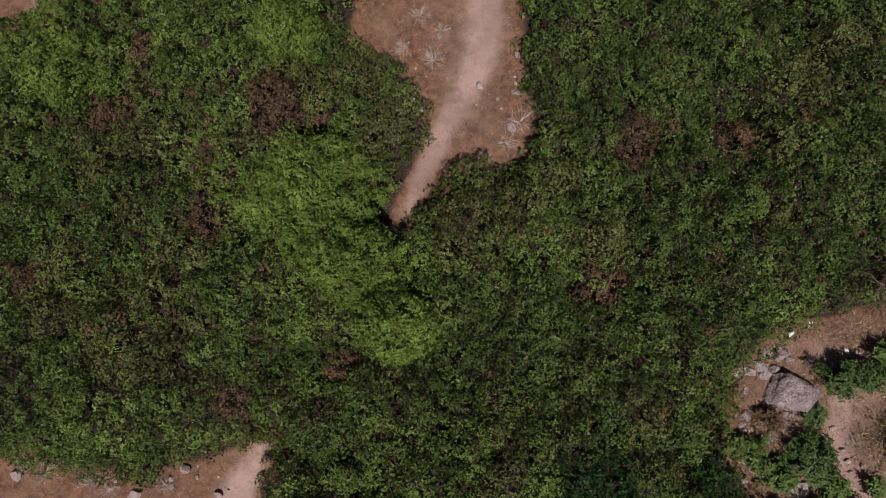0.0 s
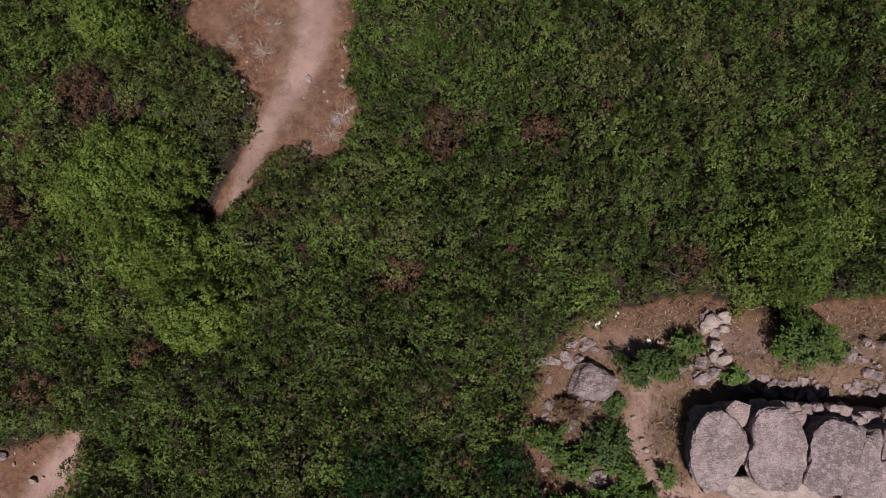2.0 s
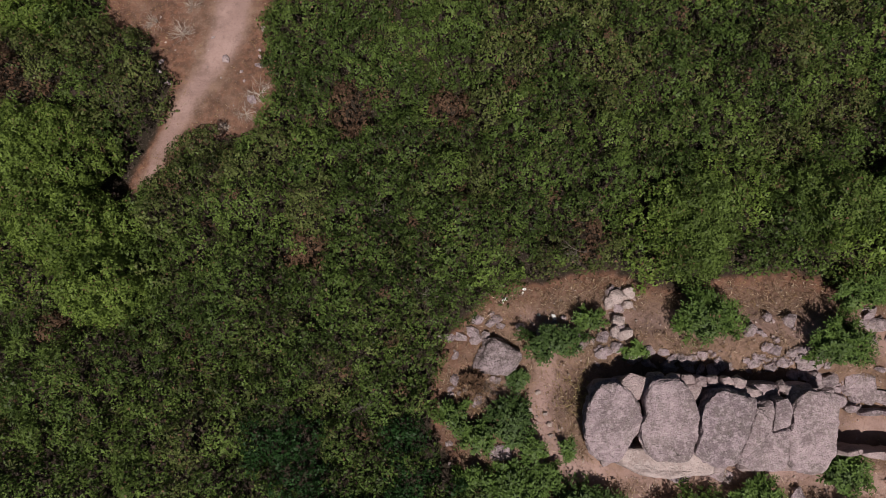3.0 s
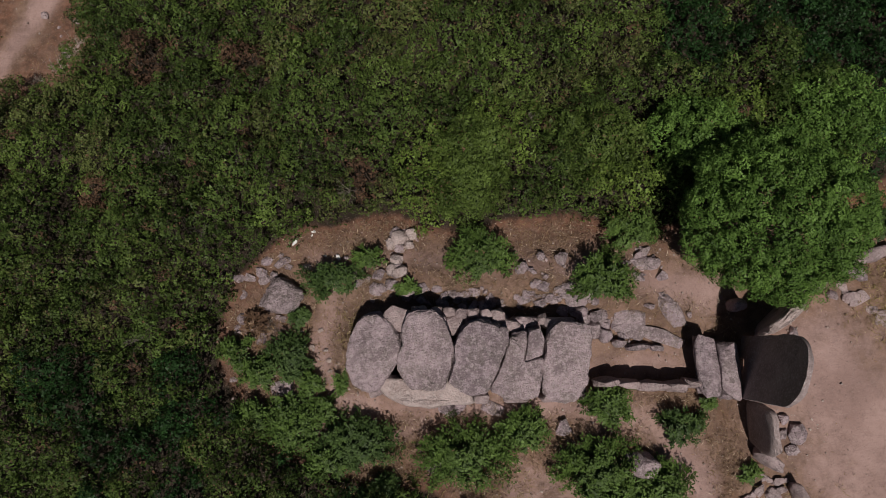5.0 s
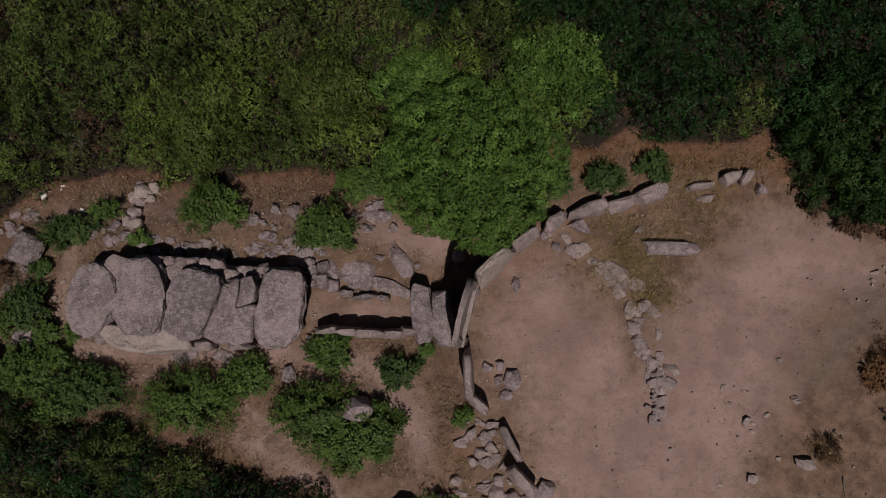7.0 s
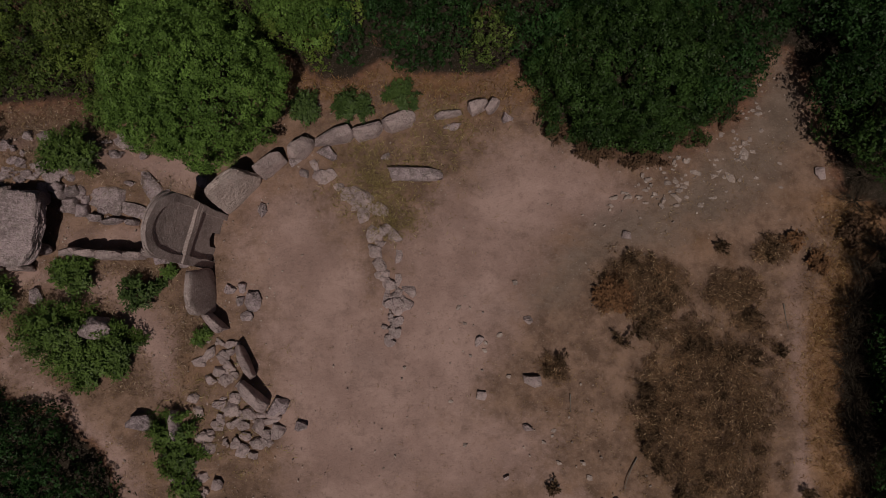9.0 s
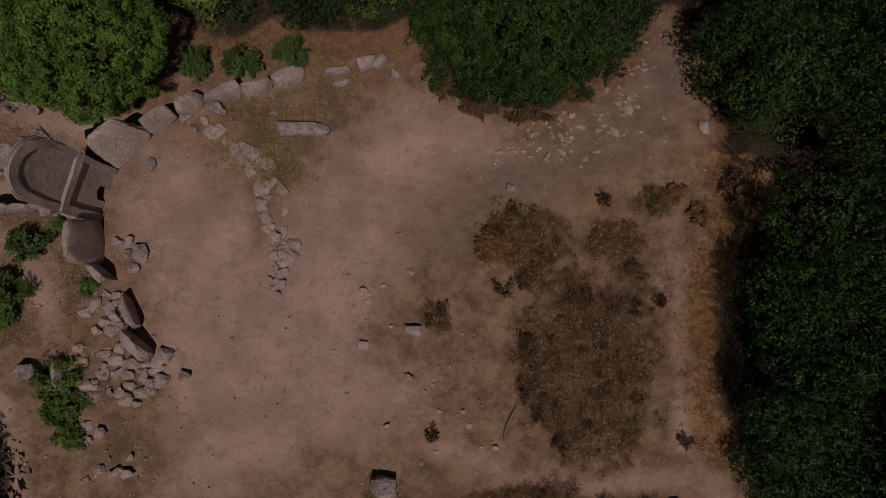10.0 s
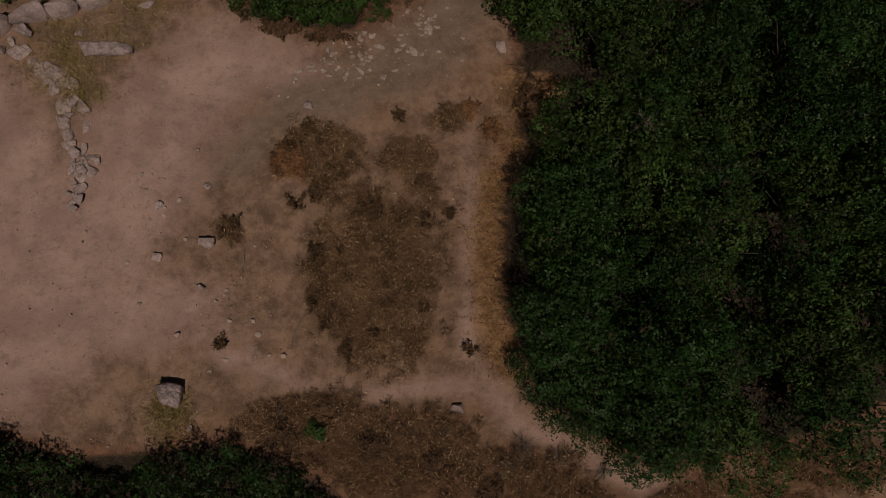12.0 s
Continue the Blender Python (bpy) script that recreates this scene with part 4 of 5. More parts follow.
loose([(0.32, 7.48, 0.24, 0.3), (1.59, 8.57, 0.2, 0.22), (-0.2, 8.3, 0.12, 0.12), (0.9, 7.0, 0.14, 0.12), (-14.5, -5.4, 0.45, 0.35), (-10.6, -5.9, 0.5, 0.35)], "stone", "pale stone lying on the bare track", "stones on the tracks", 1000, GRANITE_PALE, 0.6)

# ---- green bushes inside the enclosure ----
def bush(x, y, a, b, high, mat, label, seed, name="bush", group="bushes round the gallery", density=1.0, leaf=0.115, turn=0.0):
    r = np.random.default_rng(seed)
    top = new(name)
    top.matrix_world = pose(x, y, gz(x, y) - 0.02, 0, 0, turn)
    n = int(np.clip(42 * a * b * density, 14, 210))
    way = r.uniform(0, 6.2832, n)
    far = np.sqrt(r.uniform(0, 1, n)) * (1 + 0.16 * np.sin(3 * way + seed) + 0.10 * np.sin(5 * way + 2 * seed))
    ends = np.stack([np.cos(way) * far * a * 0.5, np.sin(way) * far * b * 0.5, high * (1.0 - 0.5 * far ** 2) * r.uniform(0.72, 1.12, n)], -1)
    foot = ends * (0.35, 0.35, 0) + r.normal(size=(n, 3)) * (0.04, 0.04, 0) - np.array([0, 0, 0.03])
    whorls = 13
    t = np.tile(np.linspace(0.22, 1.0, whorls), n)[:, None]
    run = np.repeat(ends - foot, whorls, 0)
    where = np.repeat(foot, whorls, 0) + run * t + np.array([0, 0, 0.10]) * np.sin(3.1416 * t)
    shoot_tone = np.repeat(np.clip(r.normal(0.45, 0.2, n), 0, 1), whorls * 3 * 4)
    v = leaves_at(r, where, run * (0.7, 0.7, 1.0) + (0, 0, 0.05), 3, leaf, leaf * 0.40, 42, 88, 0.22)
    part("foliage", quads("foliage", v, mat, tone=shoot_tone), top)
    k = max(6, n // 2)
    sv, sf = sticks(r, foot[:k], ends[:k], 0.010, 3, 0.05, 2)
    part("branchwork", mesh_of("branchwork", sv, sf, BARK), top)
    return tagged(top, label, "bush", group)


BUSHES = [
    (11.25, -2.12, 2.35, 1.1, 0.8), (12.35, -1.40, 1.1, 0.75, 0.6), (15.83, -1.33, 2.3, 1.75, 1.05), (19.51, -2.04, 2.05, 1.65, 1.05),
    (9.92, -4.47, 1.65, 1.65, 0.9), (8.29, -4.31, 1.1, 1.1, 0.8), (9.93, -6.0, 1.1, 1.0, 0.8), (11.66, -5.2, 0.5, 0.75, 0.5),
    (12.15, -6.92, 2.7, 1.8, 1.0), (15.35, -7.3, 3.4, 2.2, 1.1), (17.09, -6.55, 1.65, 1.35, 0.9), (19.69, -5.8, 1.55, 1.4, 0.95),
    (21.75, -6.42, 1.35, 1.2, 0.9), (22.6, -5.73, 0.55, 0.5, 0.45), (20.5, -0.55, 1.9, 1.2, 1.1),
    (13.6, -2.32, 0.8, 0.5, 0.45), (12.92, -8.6, 1.6, 1.4, 0.9), (10.16, -6.6, 2.0, 1.5, 0.95), (11.2, -7.55, 1.6, 1.2, 0.9), (8.9, -6.3, 1.3, 1.2, 0.9), (10.2, -3.26, 0.8, 0.7, 0.5), (10.6, -5.32, 0.9, 0.9, 0.6), (8.97, -5.0, 1.2, 1.0, 0.8), (10.99, -6.1, 1.2, 1.0, 0.7),
]
for i, (x, y, a, b, h) in enumerate(BUSHES):
    bush(x, y, a, b, h, LEAF_BUSH if i % 4 else LEAF_BLUE, "dense dark green bush with small glossy leaves", 1100 + i)
bush(19.25, -7.7, 2.6, 2.4, 1.2, LEAF_BUSH, "broad green bush growing round a boulder", 1130)
bush(20.25, -8.6, 2.2, 1.6, 1.0, LEAF_BUSH, "broad green bush growing round a boulder", 1132)
bush(21.05, -8.1, 1.8, 1.8, 1.0, LEAF_BUSH, "broad green bush growing round a boulder", 1131)
for i, (x, y, a, b, h) in enumerate([(28.21, -0.35, 1.4, 1.2, 0.8), (29.79, 0.02, 1.15, 1.05, 0.75), (26.69, -0.41, 0.95, 1.3, 0.9)]):
    bush(x, y, a, b, h, LEAF_BLUE, "round dark green bush behind the forecourt wall", 1140 + i, group="bushes behind the wall")
for i, (x, y, a, b, h) in enumerate([(22.9, -10.5, 1.9, 1.5, 0.6), (23.2, -11.4, 1.7, 1.4, 0.5), (23.76, -7.83, 0.8, 0.65, 0.4), (23.4, -12.3, 1.1, 0.9, 0.4)]):
    bush(x, y, a, b, h, LEAF_BUSH, "thin green scrub bush among rubble", 1150 + i, group="scrub bushes", density=0.6)

for i, (x, y, a, b, h) in enumerate([(36.0, -1.85, 1.6, 0.8, 0.6), (37.6, -2.05, 1.5, 0.7, 0.5), (8.9, -3.3, 0.9, 0.7, 0.5), (39.1, -1.35, 1.4, 0.7, 0.5), (40.3, -0.5, 1.1, 0.9, 0.5), (34.9, -1.2, 1.0, 0.7, 0.5), (44.2, -4.4, 1.0, 1.2, 0.5)]):
    bush(x, y, a, b, h, LEAF_DRY, "brown withered scrub bush at the trees' edge", 1170 + i, group="withered bushes", density=0.6)

bush(37.6, -14.9, 0.8, 0.7, 0.45, LEAF_DUSK, "small dusky green bush in brown scrub", 1190, group="scrub bushes", density=0.8)

bush(36.5, -6.45, 1.35, 1.3, 0.45, LEAF_RUST, "round rust-brown withered bush in dry scrub", 1191, group="withered bushes", density=1.2)
for i, (x, y, a) in enumerate([(43.0, -5.4, 0.8), (42.3, -4.7, 0.7), (37.9, -14.3, 0.9), (36.6, -15.0, 0.9), (39.3, -15.4, 1.1), (41.2, -15.9, 1.0), (42.9, -16.8, 0.9)]):
    bush(x, y, a, 0.9 * a, 0.35, LEAF_RUST if i < 2 else LEAF_DRY, "low withered brown bush in the scrub", 1192 + i, group="withered bushes", density=1.0)

# ---- trees with domed crowns ----
def tree_parts(r, rx, ry, high, mat, spacing, lobes, depth, kinds, base=0.22, ragged=0.05, under=-0.12):
    """Meshes of a tree: crown and trunk with limbs."""
    low = base * high
    where, out, tone = dome(r, rx, ry, high - low, spacing, lobes, depth, under, ragged)
    v, t, _ = cover(r, kinds, where, out, r.uniform(0.8, 1.25, len(where)) * spacing / 0.22, tone)
    # inner tufts: larger, all of one tone darker than the outer average
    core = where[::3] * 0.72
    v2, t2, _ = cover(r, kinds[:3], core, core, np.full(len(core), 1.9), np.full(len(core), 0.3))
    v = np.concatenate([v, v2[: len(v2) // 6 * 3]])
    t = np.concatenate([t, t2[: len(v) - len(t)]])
    v[:, 2] += low
    n = 9
    ends = np.stack([r.uniform(-0.6, 0.6, n) * rx, r.uniform(-0.6, 0.6, n) * ry, r.uniform(0.55, 0.8, n) * high], -1)
    sv, sf = sticks(r, [np.array((0.05 * i % 0.2 - 0.1, 0, 0.2 * high + 0.03 * i)) for i in range(n)], ends, 0.05, 5)
    tv, tf = sticks(r, [np.array((0, 0, -0.15))], [np.array((0.1, 0.05, 0.55 * high))], 0.13, 7, 0.05, 5)
    tf = list(tf) + [tuple(i + len(tv) for i in q) for q in sf]
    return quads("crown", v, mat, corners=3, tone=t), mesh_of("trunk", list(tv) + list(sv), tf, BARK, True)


def tree(x, y, meshes, label, turn=0.0, size=1.0, group="", tall=1.0):
    top = new("tree")
    top.matrix_world = pose(x, y, gz(x, y), 0, 0, turn) @ Matrix.Diagonal((size, size, size * tall, 1))
    part("crown", meshes[0], top)
    part("trunk", meshes[1], top)
    return tagged(top, label, "tree", group)


r = np.random.default_rng(21)
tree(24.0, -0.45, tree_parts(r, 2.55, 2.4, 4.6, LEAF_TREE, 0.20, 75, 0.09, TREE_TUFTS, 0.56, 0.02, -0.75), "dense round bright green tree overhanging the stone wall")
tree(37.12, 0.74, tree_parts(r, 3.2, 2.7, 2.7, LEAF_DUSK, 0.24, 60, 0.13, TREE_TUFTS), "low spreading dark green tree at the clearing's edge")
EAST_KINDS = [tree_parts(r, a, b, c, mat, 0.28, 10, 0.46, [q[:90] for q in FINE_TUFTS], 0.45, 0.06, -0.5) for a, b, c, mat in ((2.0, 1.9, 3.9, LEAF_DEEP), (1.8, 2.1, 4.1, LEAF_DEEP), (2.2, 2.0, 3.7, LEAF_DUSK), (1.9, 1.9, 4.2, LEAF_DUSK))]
spots = []
for x in np.arange(45.3, 60, 2.2):
    for y in np.arange(-16.5, 9, 2.2):
        q = (x + r.uniform(-0.5, 0.5), y + r.uniform(-0.5, 0.5))
        if clear(np.array([q[0]]), np.array([q[1]]))[0] < -1.5 and q[1] < 6.5 - 0.33 * (q[0] - 44):
            spots.append(q)
spots += [(45.8, -5.9), (45.5, -7.6), (45.2, -9.3), (44.9, -11.0), (44.9, -12.7), (45.7, -14.1), (47.3, -14.9), (50.0, -14.8), (52.2, -14.0), (44.75, -1.5), (44.25, 0.4), (44.2, 2.3), (44.6, 4.6)]
for i, (x, y) in enumerate(spots):
    edge = x < 46.2 or y < -13.5
    tree(x, y, EAST_KINDS[(0, 1, 3, 0, 2, 1, 0)[i % 7]], "dark green evergreen oak in the close wood", r.uniform(0, 360), r.uniform(0.85, 1.05) if edge else r.uniform(0.88, 1.04), "trees of the eastern wood", tall=(np.clip(0.80 + 0.10 * (x - 44), 0.8, 1.1) if edge else r.uniform(0.85, 1.35)) * (0.72 if y < -12.4 and x < 51 else 1.0))

# ---- thicket: close scrub nobody could count ----
def shrub_kind(seed, spacing, kinds):
    r = np.random.default_rng(seed)
    where, out, tone = dome(r, 1.0, 1.0, 1.0, spacing, 6, 0.2)
    return cover(r, kinds, where, out, np.full(len(where), spacing / 0.25), tone)


FAR_KINDS = [shrub_kind(60 + i, 0.58, [q[:45] for q in OAK_TUFTS]) for i in range(4)]
LEAF_SET = [LEAF_DARK, LEAF_MID, LEAF_BRIGHT, LEAF_OLIVE, LEAF_DRY, LEAF_DEEP]
BRIGHT_SPOTS = [(-5.0, 3.4, 2.1), (-3.6, 1.3, 1.5), (-2.2, -0.6, 1.2), (22.6, 2.2, 1.6), (19.4, 2.0, 1.4), (-13.4, 7.6, 1.3), (15.2, 0.6, 1.0), (15.6, 1.8, 1.3), (26.6, 3.0, 1.5), (-6.0, 8.8, 1.2)]
OLIVE_SPOTS = [(-9.5, 4.5, 2.8), (-10.5, 0.5, 2.4), (-4.2, 6.6, 2.2), (4.0, 2.0, 1.2), (-14, 1, 2.5), (14.5, 6.5, 2.4), (19, 6, 2.2)]
DRY_SPOTS = [(-8.6, 3.1, 0.55), (-14.0, 0.7, 0.6), (-11.3, 5.6, 0.4), (-6.2, 5.8, 0.6), (-8.1, 4.9, 0.5), (5.2, 5.1, 0.4), (6.0, 4.6, 0.4), (-7.4, -2.9, 0.5), (-10, 0.5, 0.5), (8.3, 5.3, 0.4), (1.0, -3.8, 0.5)]
GAPS = [(6.25, -4.8, 0.5), (19.9, 1.0, 0.5), (21.6, 1.6, 0.55), (7.6, -6.9, 0.6)]
r = np.random.default_rng(76)
for i, (x, y, c) in enumerate(BRIGHT_SPOTS):
    high = 3.2 if x < 2 else 2.5
    top = new("shrub")
    top.matrix_world = pose(x, y, gz(x, y), 0, 0, r.uniform(-30, 30))
    meshes = tree_parts(r, c * 1.1, c * 0.9, high, LEAF_BRIGHT if x < 2 else LEAF_TREE if x > 22 else LEAF_MID, 0.23, int(9 * c * c) + 8, 0.2, FINE_TUFTS, 0.35)
    part("crown", meshes[0], top)
    part("trunk", meshes[1], top)
    tagged(top, "rounded bright green shrub rising out of the thicket", "shrub", "bright shrubs of the thicket")
r = np.random.default_rng(77)
step = 1.1
sx, sy = np.meshgrid(np.arange(-28, 62, step), np.arange(-28, 22, step), indexing="ij")
sx = (sx + r.uniform(-0.33, 0.33, sx.shape)).ravel()
sy = (sy + r.uniform(-0.33, 0.33, sy.shape)).ravel()
dist = -clear(sx, sy)
north_edge = np.interp(sx, (-18, 14, 21, 31, 46, 60), (11.6, 10.4, 9.7, 7.2, 4.0, 0.0))
south_edge = np.interp(sx, (-15, 3, 10, 18, 28, 45), (-6.4, -9.2, -10.3, -12.6, -17, -18.5))
out = np.maximum(np.maximum(sy - north_edge, south_edge - sy), -17.5 - sx)
seen = (dist > 0.28) & ~((sx > 42.3) & (sy > -16) & (sy < 7)) & (np.hypot(sx - 23.95, sy) > 2.2) & (np.hypot((sx - 37) / 3.0, (sy - 0.5) / 2.5) > 0.9) & (out < 10.0)
for a, b, c in BRIGHT_SPOTS:
    seen &= np.hypot((sx - a) / c, (sy - b) / (0.8 * c)) > 0.85
for a, b, c in GAPS:
    seen &= np.hypot(sx - a, sy - b) > c
seen &= r.uniform(size=len(sx)) > 0.006
seen &= (out < 1.0) | (r.uniform(size=len(sx)) < 0.35)
sx, sy, dist, out = sx[seen], sy[seen], dist[seen], out[seen]
edge = (dist < 1.0) & (out < 1.0)
sx, sy = np.concatenate([sx, *[sx[edge] + r.uniform(-0.6, 0.6, edge.sum()) for _ in range(2)]]), np.concatenate([sy, *[sy[edge] + r.uniform(-0.6, 0.6, edge.sum()) for _ in range(2)]])
out = np.concatenate([out, out[edge], out[edge]])
dist = -clear(sx, sy)
keep = dist > 0.15
sx, sy, dist, out = sx[keep], sy[keep], dist[keep], out[keep]
xy = np.stack([sx, sy], -1)
tall = 2.1 + 0.40 * waves(xy, 0.8, 31) + 0.32 * r.normal(size=len(sx)) + np.where(sx < 2, 0.45, 0) + np.where(sy < -9, -0.6, 0)
tall = np.minimum(tall, 0.75 + 1.1 * dist)
hue = waves(xy, 0.55, 55) + 0.5 * r.normal(size=len(sx))
pick = np.where(hue > 1.1, 3, np.where(hue > -0.2, 1, 0))
for a, b, c in OLIVE_SPOTS:
    pick[(np.hypot(sx - a, sy - b) < c) & (r.uniform(size=len(sx)) < np.where(sx < 3, 0.5, 0.2))] = 3
for a, b, c in BRIGHT_SPOTS:
    pick[(np.hypot(sx - a, sy - b) < c + 0.5) & (r.uniform(size=len(sx)) < 0.5)] = 2
pick[(sx > 3) & (sx < 28) & (pick == 1) & (r.uniform(size=len(sx)) < np.where(sx < 14, 0.8, 0.5))] = 0
pick[(sx > 26.5) & (sy > 1.0) & (r.uniform(size=len(sx)) < 0.92)] = 5
pick[(sx > 21.5) & (sy > 4.2) & (r.uniform(size=len(sx)) < 0.85)] = 5
pick[(sx > 35) & (sy > -3)] = 5
pick[(sx > 22) & (sy < -13)] = 5
pick[(sx > 14) & (sy < -9.8)] = 5
# shaded thicket south-west of the gallery: its shade painted in with deeper leaf colours
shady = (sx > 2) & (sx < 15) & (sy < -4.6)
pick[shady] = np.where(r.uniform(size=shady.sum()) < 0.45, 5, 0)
for a, b, c in DRY_SPOTS:
    pick[np.hypot(sx - a, sy - b) < c] = 4
pick[r.uniform(size=len(sx)) < 0.004] = 4
wide = r.uniform(0.62, 1.0, len(sx)) * np.minimum(1.0, 0.55 + 0.5 * dist)
foot_z = ground_height(sx, sy)
blocks, tones, kinds, trunk_a, trunk_b = [], [], [], [], []
for i in np.nonzero(out >= 1.0)[0]:
    v, t, _ = FAR_KINDS[r.integers(len(FAR_KINDS))]
    spin = r.uniform(0, 6.2832)
    c, sn = 1.4 * math.cos(spin), 1.4 * math.sin(spin)
    blocks.append(np.stack([sx[i] + c * v[:, 0] - sn * v[:, 1], sy[i] + sn * v[:, 0] + c * v[:, 1], foot_z[i] + tall[i] * (0.3 + 0.7 * v[:, 2])], -1))
    tones.append(t)
    kinds.append(np.full(len(v) // 3, pick[i], np.int8))
for i in range(len(sx)):
    for _ in range(2):
        ex, ey = r.uniform(-0.4, 0.4, 2)
        trunk_a.append(np.array((sx[i] + 0.2 * ex, sy[i] + 0.2 * ey, foot_z[i] - 0.1)))
        trunk_b.append(np.array((sx[i] + ex, sy[i] + ey, foot_z[i] + tall[i] - 0.9)))


def canopy(x, y):
    """Height of the scrub over each point, the shrub that it belongs to, and the way it faces."""
    high, whose = np.full(len(x), -1e9), np.zeros(len(x), int)
    for i in range(0, len(x), 400):
        q = (x[i:i + 400, None] - sx) ** 2 + (y[i:i + 400, None] - sy) ** 2
        h = np.where(q < 3.2, foot_z + tall - 0.95 * q / wide ** 2, -1e9)
        whose[i:i + 400] = h.argmax(1)
        high[i:i + 400] = h.max(1)
    k = 1.9 / wide[whose] ** 2
    return high, whose, np.stack([(x - sx[whose]) * k, (y - sy[whose]) * k, np.ones(len(x))], -1)


for gap, lower, make in ((0.30, 0.0, FINE_TUFTS), (0.35, 0.60, [q[:108] for q in FINE_TUFTS])):
    cx, cy = np.meshgrid(np.arange(-19, 47, gap), np.arange(-20, 14, gap), indexing="ij")
    cx, cy = (cx + r.uniform(-0.42, 0.42, cx.shape) * gap).ravel(), (cy + r.uniform(-0.42, 0.42, cy.shape) * gap).ravel()
    edge_n = np.interp(cx, (-18, 14, 21, 31, 46, 60), (11.6, 10.4, 9.7, 7.2, 4.0, 0.0))
    edge_s = np.interp(cx, (-15, 3, 10, 18, 28, 45), (-6.4, -9.2, -10.3, -12.6, -17, -18.5))
    fits = (np.maximum.reduce([cy - edge_n, edge_s - cy, -17.5 - cx]) < 1.2) & (r.uniform(size=len(cx)) > (0.04 if lower == 0 else 0.0))
    cx, cy = cx[fits], cy[fits]
    fits = clear(cx, cy) < -0.10 + 0.26 * waves(np.stack([cx, cy], -1), 2.6, 66) + 0.16 * waves(np.stack([cx, cy], -1), 7.0, 67)
    cx, cy = cx[fits], cy[fits]
    high, whose, facing = canopy(cx, cy)
    fits = high > ground_height(cx, cy) + 0.15
    cx, cy, high, whose, facing = cx[fits], cy[fits], high[fits], whose[fits], facing[fits]
    rise = 0.08 * waves(np.stack([cx, cy], -1), 4.5, 58) + 0.08 * waves(np.stack([cx, cy], -1), 11.0, 59)
    tone = np.clip(0.48 + 0.17 * waves(np.stack([cx, cy], -1), 1.6, 57) + 0.12 * r.normal(size=len(sx))[whose] + 0.24 * r.normal(size=len(cx)), 0, 1)
    where = np.stack([cx, cy, np.maximum(high - lower - 0.12 + rise + 0.17 * r.normal(size=len(cx)), ground_height(cx, cy) + 0.05)], -1)
    v, t, owner = cover(r, make, where, facing, r.uniform(0.75, 1.3, len(cx)) * (1.12 if lower == 0 else 1.6), tone)
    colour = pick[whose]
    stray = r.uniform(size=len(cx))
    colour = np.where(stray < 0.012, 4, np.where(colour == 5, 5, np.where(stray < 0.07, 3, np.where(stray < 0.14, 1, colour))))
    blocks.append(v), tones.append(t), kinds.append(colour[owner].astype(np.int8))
fx, fy = np.meshgrid(np.arange(-62, 104, 2.3), np.arange(-58, 52, 2.3), indexing="ij")
fx, fy = (fx + r.uniform(-0.7, 0.7, fx.shape)).ravel(), (fy + r.uniform(-0.7, 0.7, fy.shape)).ravel()
far_n = np.interp(fx, (-18, 14, 21, 31, 46, 60), (11.6, 10.4, 9.7, 7.2, 4.0, 0.0))
far_s = np.interp(fx, (-15, 3, 10, 18, 28, 45), (-6.4, -9.2, -10.3, -12.6, -17, -18.5))
beyond = (np.maximum.reduce([fy - far_n, far_s - fy, -17.5 - fx, fx - 60]) > 8.0) & (clear(fx, fy) < -1.0)
coarse, coarse_tone, _ = shrub_kind(90, 0.68, [q[:36] for q in OAK_TUFTS])
for x, y in zip(fx[beyond], fy[beyond]):
    spin, h = r.uniform(0, 6.2832), r.uniform(1.4, 2.4)
    c, sn = math.cos(spin), math.sin(spin)
    blocks.append(np.stack([x + 1.8 * (c * coarse[:, 0] - sn * coarse[:, 1]), y + 1.8 * (sn * coarse[:, 0] + c * coarse[:, 1]), gz(x, y) + 0.3 + coarse[:, 2] * h], -1))
    tones.append(coarse_tone)
    kinds.append(np.full(len(coarse) // 3, r.integers(2), np.int8))
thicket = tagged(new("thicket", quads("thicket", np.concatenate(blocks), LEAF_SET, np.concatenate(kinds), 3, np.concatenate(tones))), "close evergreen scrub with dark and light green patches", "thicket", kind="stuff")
sv, sf = sticks(r, trunk_a, trunk_b, 0.028, 3, 0.08, 2)
part("branchwork", mesh_of("branchwork", sv, sf, BARK), thicket)

# ---- dead wood in the thicket ----
def dead_shrub(x, y, z, size, seed, label, mat=DEAD_WOOD, flat=0.5, n=16, name="dead_shrub", group="dead shrubs", thick=0.013):
    """A bare, branching shrub: limbs that fork into twigs."""
    r = np.random.default_rng(seed)
    top = new(name)
    top.matrix_world = pose(x, y, z)
    d = r.normal(size=(n, 3)) * (1, 1, flat) + (0, 0, 0.35)
    d[:, 2] = np.abs(d[:, 2])
    d /= np.linalg.norm(d, axis=1)[:, None]
    a = np.zeros((n, 3))
    b = d * size * r.uniform(0.6, 1.0, (n, 1))
    v, f = sticks(r, a, b, thick, 4, 0.10, 3)
    part("branchwork", mesh_of("branchwork", v, f, mat), top)
    k = 5
    t = np.repeat(r.uniform(0.35, 0.9, (n, 1)), k, 0) + r.uniform(-0.25, 0.1, (n * k, 1))
    a2 = np.repeat(b, k, 0) * t
    b2 = a2 + (np.repeat(d, k, 0) + r.normal(size=(n * k, 3)) * 0.6) * size * r.uniform(0.2, 0.42, (n * k, 1))
    v, f = sticks(r, a2, b2, thick * 0.5, 3, 0.12, 2)
    part("twig_spray", mesh_of("twig_spray", v, f, mat), top)
    return tagged(top, label, "dead shrub", group)


